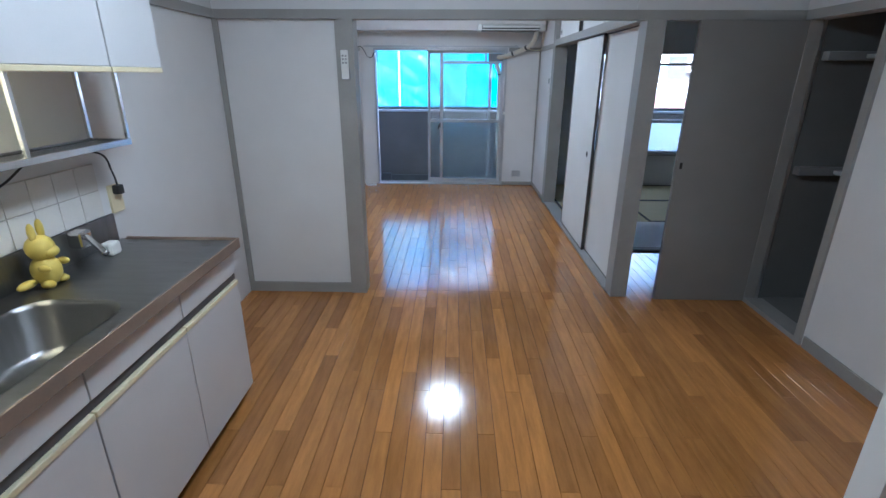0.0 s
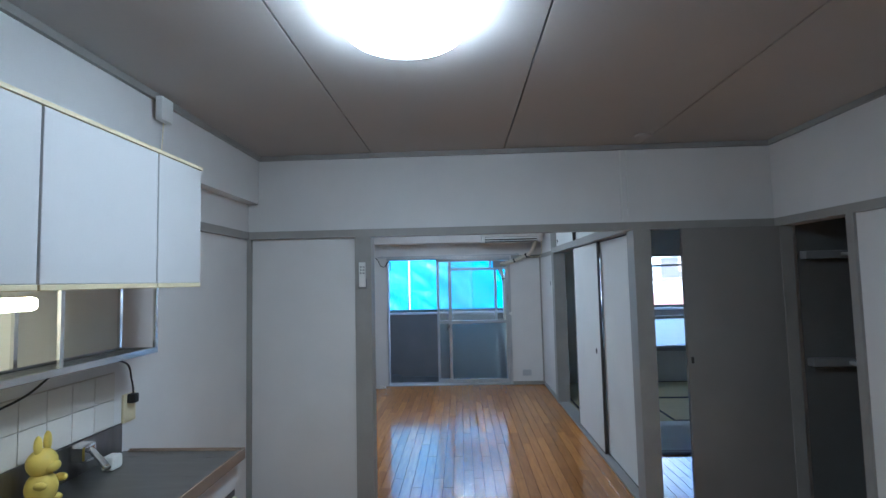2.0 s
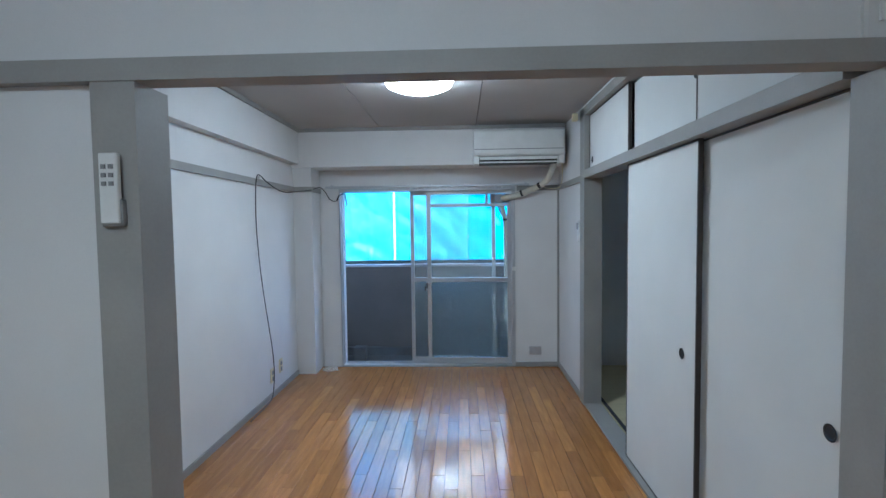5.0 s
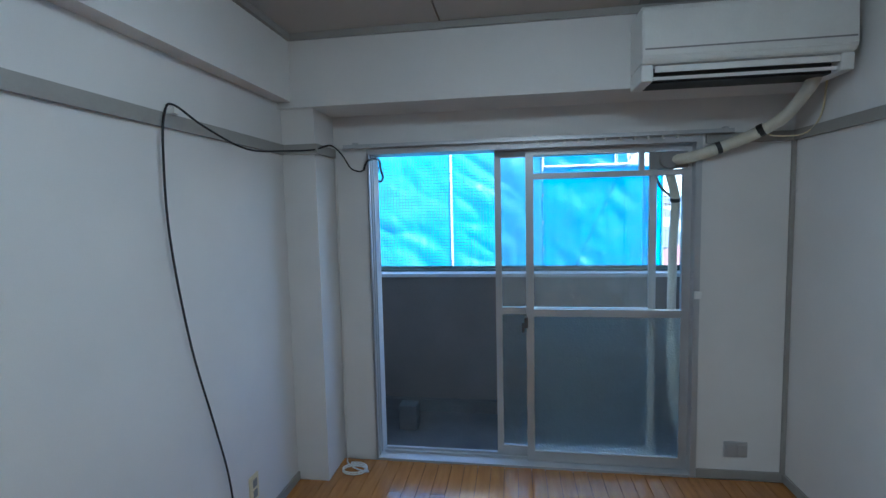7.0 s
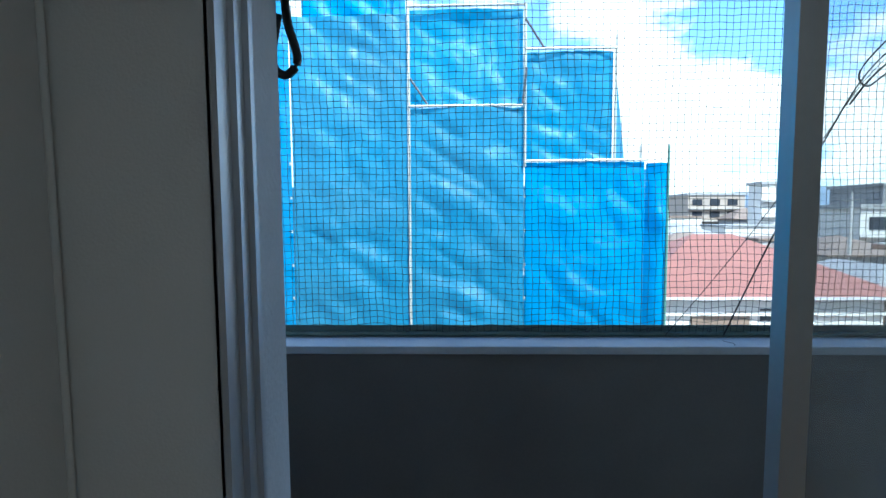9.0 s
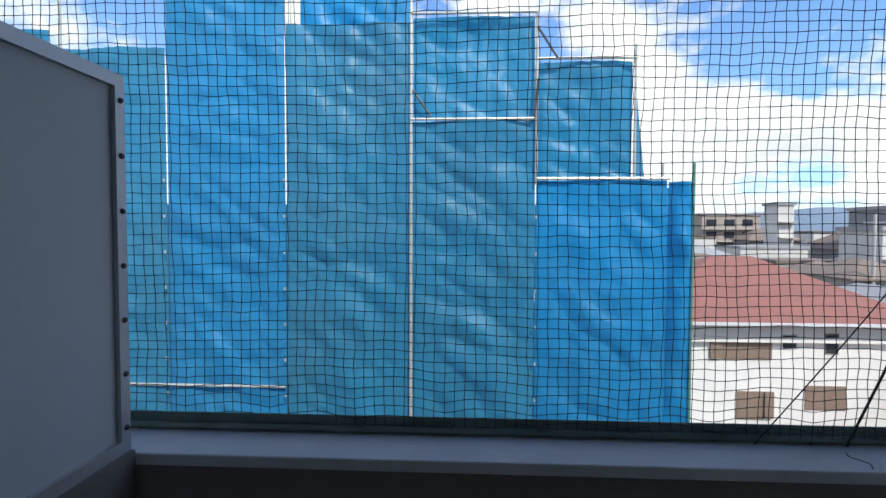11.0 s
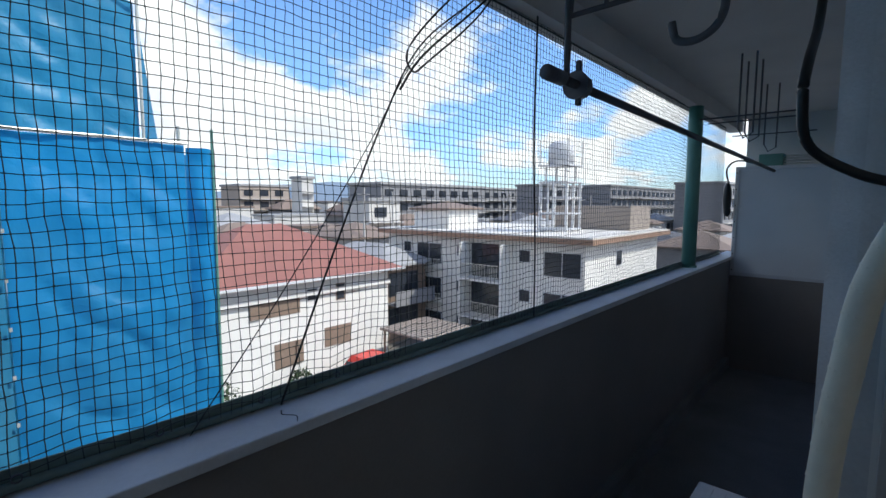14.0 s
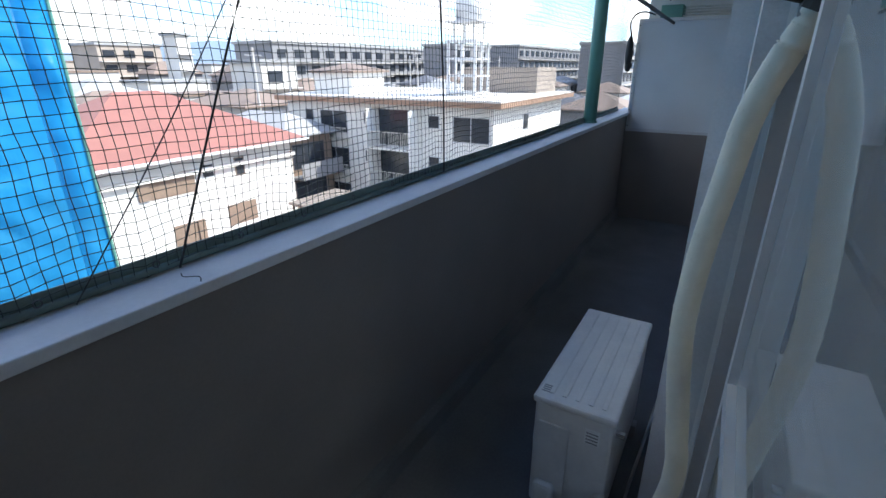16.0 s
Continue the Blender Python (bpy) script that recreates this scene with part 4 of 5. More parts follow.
part("shaft", tube(bmesh.new(), [(4.14, 7.99, PZ), (4.14, 7.99, 2.285)], 0.055, 20), M_GREEN, post, "", True)
part("foot", tube(bmesh.new(), [(4.14, 7.99, PZ), (4.14, 7.99, PZ + 0.02)], 0.064, 20), M_GREEN, post)

# bird net
NY, NP = 8.035, 0.0265
nx, nz = 280, 51
verts, faces = [], []


def net_point(i, j):
    x, z = -1.9 + i * NP, PZ + 0.002 + j * NP
    s = noise.noise((x * 2.1, z * 2.1, 3.0)) * 0.013 + noise.noise((x * 14, z * 14, 1.0)) * 0.005
    u = noise.noise((x * 1.7, z * 2.3, 9.0)) * 0.013 + noise.noise((x * 14, z * 14, 5.0)) * 0.005
    sag = 0.018 * math.sin(math.pi * ((x * 4.255 + 0.7) % 1)) * max(0, 1 - j / 9)
    return (x + s, NY + noise.noise((x * 1.3, z * 1.3, 7.0)) * 0.02, z + u + sag)


def strand(pts, r):
    base = len(verts)
    for k, p in enumerate(pts):
        a = pts[max(k - 1, 0)]
        b = pts[min(k + 1, len(pts) - 1)]
        along_z = abs(b[2] - a[2]) > abs(b[0] - a[0])
        for ang in (0.5, 2.6, 4.7):
            c, s = math.cos(ang) * r, math.sin(ang) * r
            verts.append((p[0] + c, p[1] + s, p[2]) if along_z else (p[0], p[1] + c, p[2] + s))
    for k in range(len(pts) - 1):
        for q in range(3):
            a, b = base + 3 * k + q, base + 3 * k + (q + 1) % 3
            faces.append((a, b, b + 3, a + 3))


grid = [[net_point(i, j) for j in range(nz + 1)] for i in range(nx + 1)]
for i in range(nx + 1):
    strand(grid[i], 0.0012)
for j in range(nz + 1):
    strand([grid[i][j] for i in range(nx + 1)], 0.0012)
for i in range(nx + 1):                                # knots
    for j in range(nz + 1):
        x, y, z = grid[i][j]
        b, r = len(verts), 0.0027
        verts.extend(((x - r, y, z), (x + r, y, z), (x, y - r, z), (x, y + r, z), (x, y, z - r), (x, y, z + r)))
        faces.extend(tuple(b + q for q in f) for f in ((0, 2, 5), (2, 1, 5), (1, 3, 5), (3, 0, 5), (2, 0, 4), (1, 2, 4), (3, 1, 4), (0, 3, 4)))
me = bpy.data.meshes.new("bird_net")
me.from_pydata(verts, [], faces)
me.materials.append(M_NET)
tagged(new("bird_net", me), "dark knotted bird net stretched above the parapet", "net", kind="stuff")
nb = thing("net_rail", "dark green rail with eyelets holding the net", "rail", (1.8, 8.035, PZ))
part("pipe", tube(bmesh.new(), [(-1.9, 8.03, PZ + 0.012), (5.5, 8.03, PZ + 0.012)], 0.010, 10), M_RAIL, nb, "", True)
part("band", boxes((-1.9, 5.5, 8.036, 8.04, PZ, PZ + 0.045)), M_RAIL, nb)
for i in range(26):
    x = -0.85 + i * 0.235
    part("eyelet", tube(bmesh.new(), [(x + 0.008 * math.cos(a), 8.018, PZ + 0.03 + 0.008 * math.sin(a)) for a in [k * math.pi / 5 for k in range(11)]], 0.0018, 5), M_RUST, nb)
part("top_rope", tube(bmesh.new(), [(-1.9, NY, 2.275), (5.5, NY, 2.275)], 0.004, 6), M_NET, nb)

crack = thing("cap_crack", "thin dark crack across the parapet cap", "crack", (0.36, 7.93, PZ), kind="structure")
part("line", tube(bmesh.new(), smooth_path([(0.355, 7.902, PZ), (0.37, 7.93, PZ), (0.35, 7.96, PZ), (0.36, 7.985, PZ)], 3), 0.0015, 4), M_BLACK, crack)

# laundry pole and hangers
lr = thing("laundry_pole", "grey steel laundry pole with clamp knob", "laundry pole", (2.9, 7.56, 1.84))
part("pole", tube(bmesh.new(), [(0.97, 7.566, 1.84), (5.2, 7.56, 1.80)], 0.0135, 12), M_RUST, lr, "", True)
part("end_cap", tube(bmesh.new(), [(0.93, 7.566, 1.841), (1.02, 7.566, 1.84)], 0.021, 14), M_RUST, lr, "", True)
part("clamp", tube(bmesh.new(), [(1.105, 7.567, 1.838), (1.15, 7.567, 1.838)], [0.042, 0.036], 12), M_RUST, lr, "dark clamp knob")
part("clamp_wing", boxes((1.116, 1.136, 7.558, 7.574, 1.862, 1.913), (1.116, 1.136, 7.558, 7.574, 1.780, 1.806), bev=0.004), M_RUST, lr)
hb = thing("pole_bracket", "dark steel laundry bracket fixed to the soffit", "bracket", (1.05, 7.37, 2.42))
part("stem", tube(bmesh.new(), [(1.05, 7.567, 2.42), (1.05, 7.567, 1.828)], 0.010, 8), M_RUST, hb)
part("stem", tube(bmesh.new(), [(1.12, 7.567, 2.42), (1.061, 7.567, 2.02)], 0.008, 8), M_RUST, hb)
part("arm", tube(bmesh.new(), [(1.057, 7.567, 2.02), (1.097, 7.193, 2.044)], 0.008, 8), M_RUST, hb)
part("hook_arm", tube(bmesh.new(), smooth_path([(1.097, 7.165, 2.42), (1.097, 7.177, 2.052), (1.097, 7.185, 1.94), (1.105, 7.233, 1.90), (1.113, 7.289, 1.908), (1.113, 7.305, 1.956)], 6), 0.0105, 8), M_RUST, hb, "", True)
for k in range(3):
    y = 7.273 + k * 0.096
    part("peg", tube(bmesh.new(), [(1.093 - k * 0.010, y, 2.036), (1.093 - k * 0.010, y, 2.116)], 0.0065, 8), M_RUST, hb)
for i, x in enumerate((3.28, 3.5, 4.3)):
    h = thing("hanger_rod", "thin dark steel rod hook from the soffit", "hook", (x, 7.45, 2.42), group="soffit hooks")
    part("rod", tube(bmesh.new(), [(x, 7.45, 2.42), (x, 7.45, 1.93), (x, 7.50, 1.90), (x, 7.53, 1.96), (x, 7.53, 2.42)], 0.006, 8), M_RUST, h)
    part("cross_bar", tube(bmesh.new(), [(x, 7.2, 2.04), (x, 7.75, 2.04)], 0.005, 8), M_RUST, h)
gb = thing("clutter_box", "green crate and steel rods beyond the partition", "crate", (5.52, 7.5, 1.86))
part("crate", boxes((5.42, 5.67, 7.52, 7.72, 1.86, 1.98), bev=0.005), M_GREEN, gb)
for k in range(4):
    part("rod", tube(bmesh.new(), [(5.47 + 0.05 * k, 7.0, 1.88 + 0.03 * k), (5.47 + 0.05 * k, 7.6, 1.88 + 0.03 * k)], 0.008, 6), M_SCAFF, gb)
structure("neighbour_balcony_end", boxes((5.9, 6.0, 6.90, 7.905, BZ, 2.42)), M_SOFFIT, "cream end wall of the neighbouring balcony", "wall")
sl = thing("wall_bag", "dark cloth bundle hung on the partition end", "cloth", (5.33, 7.95, 1.6))
bm = bmesh.new()
blob(bm, (5.32, 7.955, 1.55), (0.05, 0.04, 0.16))
blob(bm, (5.32, 7.95, 1.42), (0.035, 0.035, 0.06))
part("cloth", bm, M_BLACK, sl, "", True)
part("wire_hook", tube(bmesh.new(), smooth_path([(5.32, 7.95, 1.70), (5.30, 7.97, 1.82), (5.32, 7.93, 1.90), (5.34, 7.85, 1.92), (5.34, 7.75, 1.89)], 5), 0.009, 6), M_BLACK, sl)

# cords hanging over the net
rp = thing("hanging_cord", "black cord bundle hanging along the net", "cord", (0.824, 7.980, 1.970))
CORDS = (([(1.42, 7.98, 2.42), (1.13, 7.985, 2.19), (0.86, 7.98, 1.97), (0.70, 7.985, 1.70), (0.53, 7.985, 1.35), (0.36, 7.985, 0.97)], 0.0030),
         ([(1.40, 7.98, 2.42), (1.10, 7.97, 2.17), (0.85, 7.98, 1.94), (0.66, 7.98, 1.66), (0.40, 7.98, 1.30), (0.14, 7.985, 0.97)], 0.0016),
         ([(1.39, 7.97, 2.42), (1.15, 7.96, 2.15), (0.90, 7.97, 1.94), (0.835, 7.98, 1.895), (0.82, 7.975, 1.97), (1.05, 7.97, 2.20), (1.36, 7.97, 2.42)], 0.0034),
         ([(1.44, 7.975, 2.42), (1.14, 7.965, 2.17), (0.88, 7.975, 1.955), (0.78, 7.98, 1.83)], 0.0040))
for pts, r in CORDS:
    part("cord", tube(bmesh.new(), smooth_path(pts, 7), r, 8), M_BLACK, rp, "", True)
ck = thing("net_cord_vertical", "thin dark cord tied down the net", "cord", (1.590, 8.000, 1.655))
part("cord", tube(bmesh.new(), smooth_path([(1.611, 8.000, 2.290), (1.601, 8.000, 1.760), (1.627, 8.000, 1.340), (1.632, 8.000, 0.970)], 6), 0.0045, 6), M_BLACK, ck, "", True)

# outdoor unit
u = thing("outdoor_unit", "weathered white outdoor cooler unit on the floor", "cooler unit", (1.49, 7.2, BZ))
ux0, ux1, uy0, uy1, uz0, uz1 = 1.127, 1.853, 7.06, 7.33, BZ + 0.06, 0.348
part("casing", boxes((ux0, ux1, uy0, uy1, uz0, uz1 - 0.018), bev=0.012), M_UNIT, u)
part("lid", boxes((ux0 - 0.008, ux1 + 0.008, uy0 - 0.008, uy1 + 0.008, uz1 - 0.03, uz1), bev=0.010), M_UNIT, u)
for i in range(5):
    yy = uy0 + 0.035 + i * 0.045
    part("lid_rib", boxes((ux0 + 0.03, ux1 - 0.03, yy, yy + 0.016, uz1, uz1 + 0.004), bev=0.0015), M_UNIT, u)
part("access_panel", boxes((ux0 - 0.007, ux0, uy1 - 0.13, uy1 - 0.02, uz0 + 0.08, uz1 - 0.10), bev=0.003), M_UNIT, u)
part("valve_cover", boxes((ux0 - 0.035, ux0, uy1 - 0.10, uy1 - 0.02, uz0 + 0.02, uz0 + 0.13), bev=0.015), M_WHITE, u)
part("rating_label", boxes((ux0 - 0.002, ux0 + 0.002, uy0 + 0.04, uy0 + 0.09, uz1 - 0.13, uz1 - 0.07)), M_WHITE, u, "small printed label")
for k in range(4):
    part("label_line", boxes((ux0 - 0.004, ux0 - 0.002, uy0 + 0.045, uy0 + 0.085, uz1 - 0.125 + k * 0.013, uz1 - 0.121 + k * 0.013)), M_GREYPL, u)
    part("label_line", boxes((ux0 + 0.03 + 0.012 * k, ux0 + 0.036 + 0.012 * k, uy1 - 0.05, uy1 - 0.01, uz1, uz1 + 0.001)), M_GREYPL, u)
part("fan_guard", tube(bmesh.new(), [((ux0 + ux1) / 2 - 0.1 + 0.2 * math.cos(a), uy1 + 0.012, 0.10 + 0.2 * math.sin(a)) for a in [k * math.pi / 12 for k in range(25)]], 0.006, 6), M_UNIT, u)
for r in (0.05, 0.10, 0.15):
    part("guard_ring", tube(bmesh.new(), [((ux0 + ux1) / 2 - 0.1 + r * math.cos(a), uy1 + 0.008, 0.10 + r * math.sin(a)) for a in [k * math.pi / 12 for k in range(25)]], 0.003, 5), M_RUST, u)
for x in (ux0 + 0.08, ux1 - 0.12):
    part("foot", boxes((x, x + 0.05, uy0 - 0.02, uy1 + 0.02, BZ, uz0 + 0.01), bev=0.004), M_GREYPL, u)
part("side_valve", tube(bmesh.new(), [(ux0 + 0.06, uy0 - 0.03, 0.25), (ux0 + 0.06, uy0, 0.25)], 0.014, 8), M_CHROME, u)
op = thing("outdoor_pipe", "thick ivory taped cooler pipe down the wall", "pipe", (0.85, 6.97, 0.5))
pts = [(0.69, 6.80, 1.71), (0.725, 6.805, 1.62), (0.755, 6.822, 1.51), (0.765, 6.856, 1.432), (0.77, 6.885, 1.338), (0.77, 6.901, 1.213), (0.775, 6.915, 1.085), (0.775, 6.922, 0.934), (0.775, 6.911, 0.80), (0.775, 6.892, 0.66), (0.78, 6.88, 0.50), (0.82, 6.93, 0.22), (0.94, 7.0, 0.05), (1.14, 7.08, 0.0)]
part("pipe", tube(bmesh.new(), smooth_path(pts, 8), 0.0235, 14), M_IVORY, op, "", True)
sp_ = smooth_path(pts, 30)
for k in range(18, 300, 11):
    part("tape_turn", tube(bmesh.new(), [sp_[k], sp_[k + 1]], 0.0246, 14, False), M_IVORY, op)
bk = thing("black_cable", "black cable hanging from the soffit to pipe", "cable", (0.75, 7.0, 2.0))
part("cable", tube(bmesh.new(), smooth_path([(1.05, 6.98, 2.42), (1.02, 6.98, 2.10), (0.90, 6.98, 1.84), (0.75, 6.98, 1.72), (0.70, 6.98, 1.655), (0.72, 6.97, 1.58), (0.745, 6.91, 1.535), (0.757, 6.85, 1.515)], 8), 0.008, 8), M_BLACK, bk, "", True)
part("tie", tube(bmesh.new(), [(0.755, 6.821, 1.515), (0.757, 6.829, 1.495)], 0.027, 12), M_BLACK, bk)
bx = thing("concrete_block", "small grey concrete block on the balcony floor", "block", (-0.95, 7.6, BZ))
part("block", boxes((-1.0, -0.86, 7.50, 7.62, BZ, BZ + 0.19), bev=0.006), M_CONC, bx)
ro = thing("steel_rod", "bright thin steel rod leaning behind the unit", "rod", (1.5, 7.0, BZ))
part("rod", tube(bmesh.new(), [(1.15, 7.02, BZ), (1.75, 6.95, 0.25)], 0.006, 8), M_CHROME, ro)

# ---- outside: ground and scaffold ----
GZ = -8.0
structure("ground", boxes((-600, 900, -400, 900, GZ - 1, GZ)), M_GROUND, "grey built-up town ground", "ground")


def sheet(x0, x1, z0, z1, y, seed, dense=0.05):
    nxx, nzz = max(3, int((x1 - x0) / dense)), max(3, int((z1 - z0) / dense))
    bm = bmesh.new()
    g = []
    for i in range(nxx + 1):
        col = []
        for j in range(nzz + 1):
            x, z = x0 + (x1 - x0) * i / nxx, z0 + (z1 - z0) * j / nzz
            e = math.sin(math.pi * i / nxx)
            crease = abs(noise.noise((x * 1.1 + seed, (z + 0.55 * x) * 2.4, seed + 9))) ** 0.6 * 0.09
            crease += abs(noise.noise((x * 4.2 + seed, z * 0.45, seed + 2))) ** 0.7 * 0.05
            d = -0.8 * e ** 0.4 * crease + e * (0.13 * noise.noise((x * 0.9 + seed, z * 0.6, seed)) + 0.05 * noise.noise((x * 2.5 + z * 1.5, z * 2.2, seed + 4)) + 0.014 * noise.noise((x * 6, z * 5, seed)))
            col.append(bm.verts.new((x, y + d, z)))
        g.append(col)
    for i in range(nxx):
        for j in range(nzz):
            bm.faces.new((g[i][j], g[i + 1][j], g[i + 1][j + 1], g[i][j + 1]))
    return bm


SY = 14.0
sc = thing("scaffold", "scaffold wrapped in blue plastic sheeting", "scaffold", (-2, SY, GZ))
for k, (x0, x1, zt) in enumerate(((-8.9, -7.05, 4.6), (-7.05, -5.2, 4.3), (-5.2, -3.33, 5.3), (-3.33, -1.40, 4.62), (-1.40, 0.46, 3.15), (0.46, 2.40, 2.27), (2.40, 2.76, 2.24))):
    part("sheet", sheet(x0 + 0.01, x1 - 0.01, -6.0, zt, SY, k * 3.1), M_SHEET_PALE if k in (0, 1, 3, 4) else M_SHEET, sc, "", True)
part("sheet", sheet(-1.38, 0.44, 3.19, 4.70, SY + 0.05, 31.0), M_SHEET_PALE, sc, "", True)
part("sheet", sheet(0.50, 1.88, 2.31, 4.02, SY + 0.06, 41.0), M_SHEET_PALE, sc, "", True)
part("sheet", sheet(-3.3, -1.5, 4.66, 7.0, SY + 0.6, 51.0), M_SHEET, sc, "", True)
tri = bmesh.new()
tv = [tri.verts.new(v) for v in ((1.92, SY + 0.04, 3.75), (1.92, SY + 0.04, 2.31), (2.24, SY + 0.5, 2.31), (2.0, SY + 0.3, 3.2))]
tri.faces.new(tv)
part("sheet", tri, M_SHEET_PALE, sc)
nbm = sheet(0, 6.0, GZ + 0.02, 2.24, 0, 61.0, 0.14)
bmesh.ops.rotate(nbm, verts=nbm.verts[:], matrix=Matrix.Rotation(radians(90), 3, 'Z'))
bmesh.ops.translate(nbm, verts=nbm.verts[:], vec=(2.76, SY + 0.02, 0))
part("sheet", nbm, M_SHEET, sc, "", True)
for x, zt in ((-8.9, 5), (-7.05, 5.6), (-5.2, 5.6), (-3.33, 5.9), (-1.40, 6.2), (0.46, 4.75), (2.40, 2.55)):
    yy = SY - 0.06 if x == -1.40 else SY + 0.2
    part("standard", tube(bmesh.new(), [(x, yy, GZ), (x, yy, zt)], 0.024, 8), M_SCAFF, sc)
part("standard", tube(bmesh.new(), [(0.46, SY - 0.06, 2.2), (0.46, SY - 0.06, 4.75)], 0.022, 8), M_SCAFF, sc)
part("standard", tube(bmesh.new(), [(1.90, SY - 0.02, 2.29), (1.90, SY - 0.02, 4.25)], 0.02, 8), M_SCAFF, sc)
part("standard", tube(bmesh.new(), [(2.76, SY - 0.03, GZ), (2.76, SY - 0.03, 2.52)], 0.022, 8), M_GREEN, sc)
for x0, x1, z in ((-1.40, 0.42, 3.17), (0.46, 2.40, 2.29), (-1.40, 0.46, 4.72), (0.46, 1.90, 4.04), (-7.05, -3.33, -0.9)):
    part("ledger", tube(bmesh.new(), [(x0, SY - 0.07, z), (x1, SY - 0.07, z)], 0.022, 8), M_SCAFF, sc)
for x0, z0, x1, z1 in ((-1.37, 3.6, -1.1, 3.2), (0.42, 3.2, 0.48, 3.75), (0.46, 4.5, 0.75, 4.05)):
    part("brace", tube(bmesh.new(), [(x0, SY - 0.08, z0), (x1, SY - 0.08, z1)], 0.018, 6), M_RUST, sc)
for x in (-5.2, -3.33, -1.40, 0.46):
    for j in range(16):
        part("tie", boxes((x - 0.012, x + 0.016, SY - 0.095, SY - 0.082, -6 + j * 0.55, -5.955 + j * 0.55)), M_SCAFF, sc)
structure("covered_house", boxes((-9.5, 1.5, SY + 1.6, SY + 9, GZ, 2.0)), M_BLOCK, "house behind the scaffold sheeting", "building")


def hip_roof(bm, x0, x1, y0, y1, z0, h, over=0.5):
    x0, x1, y0, y1 = x0 - over, x1 + over, y0 - over, y1 + over
    d = min(x1 - x0, y1 - y0) / 2
    if x1 - x0 > y1 - y0:
        r = [(x0 + d, (y0 + y1) / 2), (x1 - d, (y0 + y1) / 2)]
    else:
        r = [((x0 + x1) / 2, y0 + d), ((x0 + x1) / 2, y1 - d)]
    b = [bm.verts.new(v) for v in ((x0, y0, z0), (x1, y0, z0), (x1, y1, z0), (x0, y1, z0))]
    c = [bm.verts.new((*p, z0 + h)) for p in r]
    lo = [bm.verts.new((v.co.x, v.co.y, z0 - 0.14)) for v in b]
    for i in range(4):
        bm.faces.new((b[i], b[(i + 1) % 4], lo[(i + 1) % 4], lo[i]))
    bm.faces.new(lo)
    if x1 - x0 > y1 - y0:
        bm.faces.new((b[0], b[1], c[1], c[0])); bm.faces.new((b[1], b[2], c[1])); bm.faces.new((b[2], b[3], c[0], c[1])); bm.faces.new((b[3], b[0], c[0]))
    else:
        bm.faces.new((b[0], b[1], c[0])); bm.faces.new((b[1], b[2], c[1], c[0])); bm.faces.new((b[2], b[3], c[1])); bm.faces.new((b[3], b[0], c[0], c[1]))
    return bm


def window_on(house, x0, x1, z0, z1, y, axis, frame_m=M_ALU, pane_m=M_WINDARK, bars=1):
    if axis == 'y':
        w = part("window", boxes((x0, x1, y - 0.03, y, z0, z1)), frame_m, house)
        n = bars + 1
        for k in range(n):
            a = x0 + 0.06 + k * (x1 - x0 - 0.06) / n
            part("pane", boxes((a, a + (x1 - x0 - 0.06) / n - 0.06, y - 0.04, y - 0.03, z0 + 0.06, z1 - 0.06)), pane_m, w)
    else:
        w = part("window", boxes((y - 0.03, y, x0, x1, z0, z1)), frame_m, house)
        n = bars + 1
        for k in range(n):
            a = x0 + 0.06 + k * (x1 - x0 - 0.06) / n
            part("pane", boxes((y - 0.04, y - 0.03, a, a + (x1 - x0 - 0.06) / n - 0.06, z0 + 0.06, z1 - 0.06)), pane_m, w)
    return w


# red-roofed house
HX0, HX1, HY0, HY1, HE = 8.2, 19.5, 28.9, 38.0, -2.45
h = thing("house", "white plastered house with a red hipped roof", "house", (13, 33, GZ))
part("wall", boxes((HX0, HX1, HY0, HY1, GZ, HE)), M_PLASTER, h)
part("roof", hip_roof(bmesh.new(), HX0, HX1, HY0, HY1, HE, 2.7, 0.7), M_ROOFRED, h)
part("gutter", boxes((HX0 - 0.75, HX1 + 0.75, HY0 - 0.82, HY0 - 0.70, HE - 0.10, HE + 0.02)), M_LAMI, h)
part("ledge", boxes((HX0, HX1 + 0.05, HY0 - 0.25, HY0, HE - 0.95, HE - 0.75)), M_PLASTER, h)
window_on(h, 11.1, 13.3, -4.25, -3.25, HY0, 'y', M_SHUTTER, M_SHUTTER, 2)
window_on(h, 13.7, 14.4, -3.75, -3.05, HY0, 'y', M_ALU, M_WINDARK, 0)
window_on(h, 15.6, 16.2, -3.95, -3.0, HY0, 'y', M_SHUTTER, M_WINDARK, 0)
window_on(h, 11.8, 13.0, -7.0, -5.7, HY0, 'y', M_SHUTTER, M_SHUTTER, 0)
window_on(h, 14.8, 16.6, -6.5, -5.4, HY0, 'y', M_SHUTTER, M_SHUTTER, 1)
for x0 in (11.05, 11.85):
    part("shutter_box", boxes((x0 - 0.5, x0, HY0 - 0.12, HY0, -4.2, -3.3) if x0 < 11.5 else (13.0, 13.4, HY0 - 0.12, HY0, -6.9, -5.7)), M_SHUTTER, h)

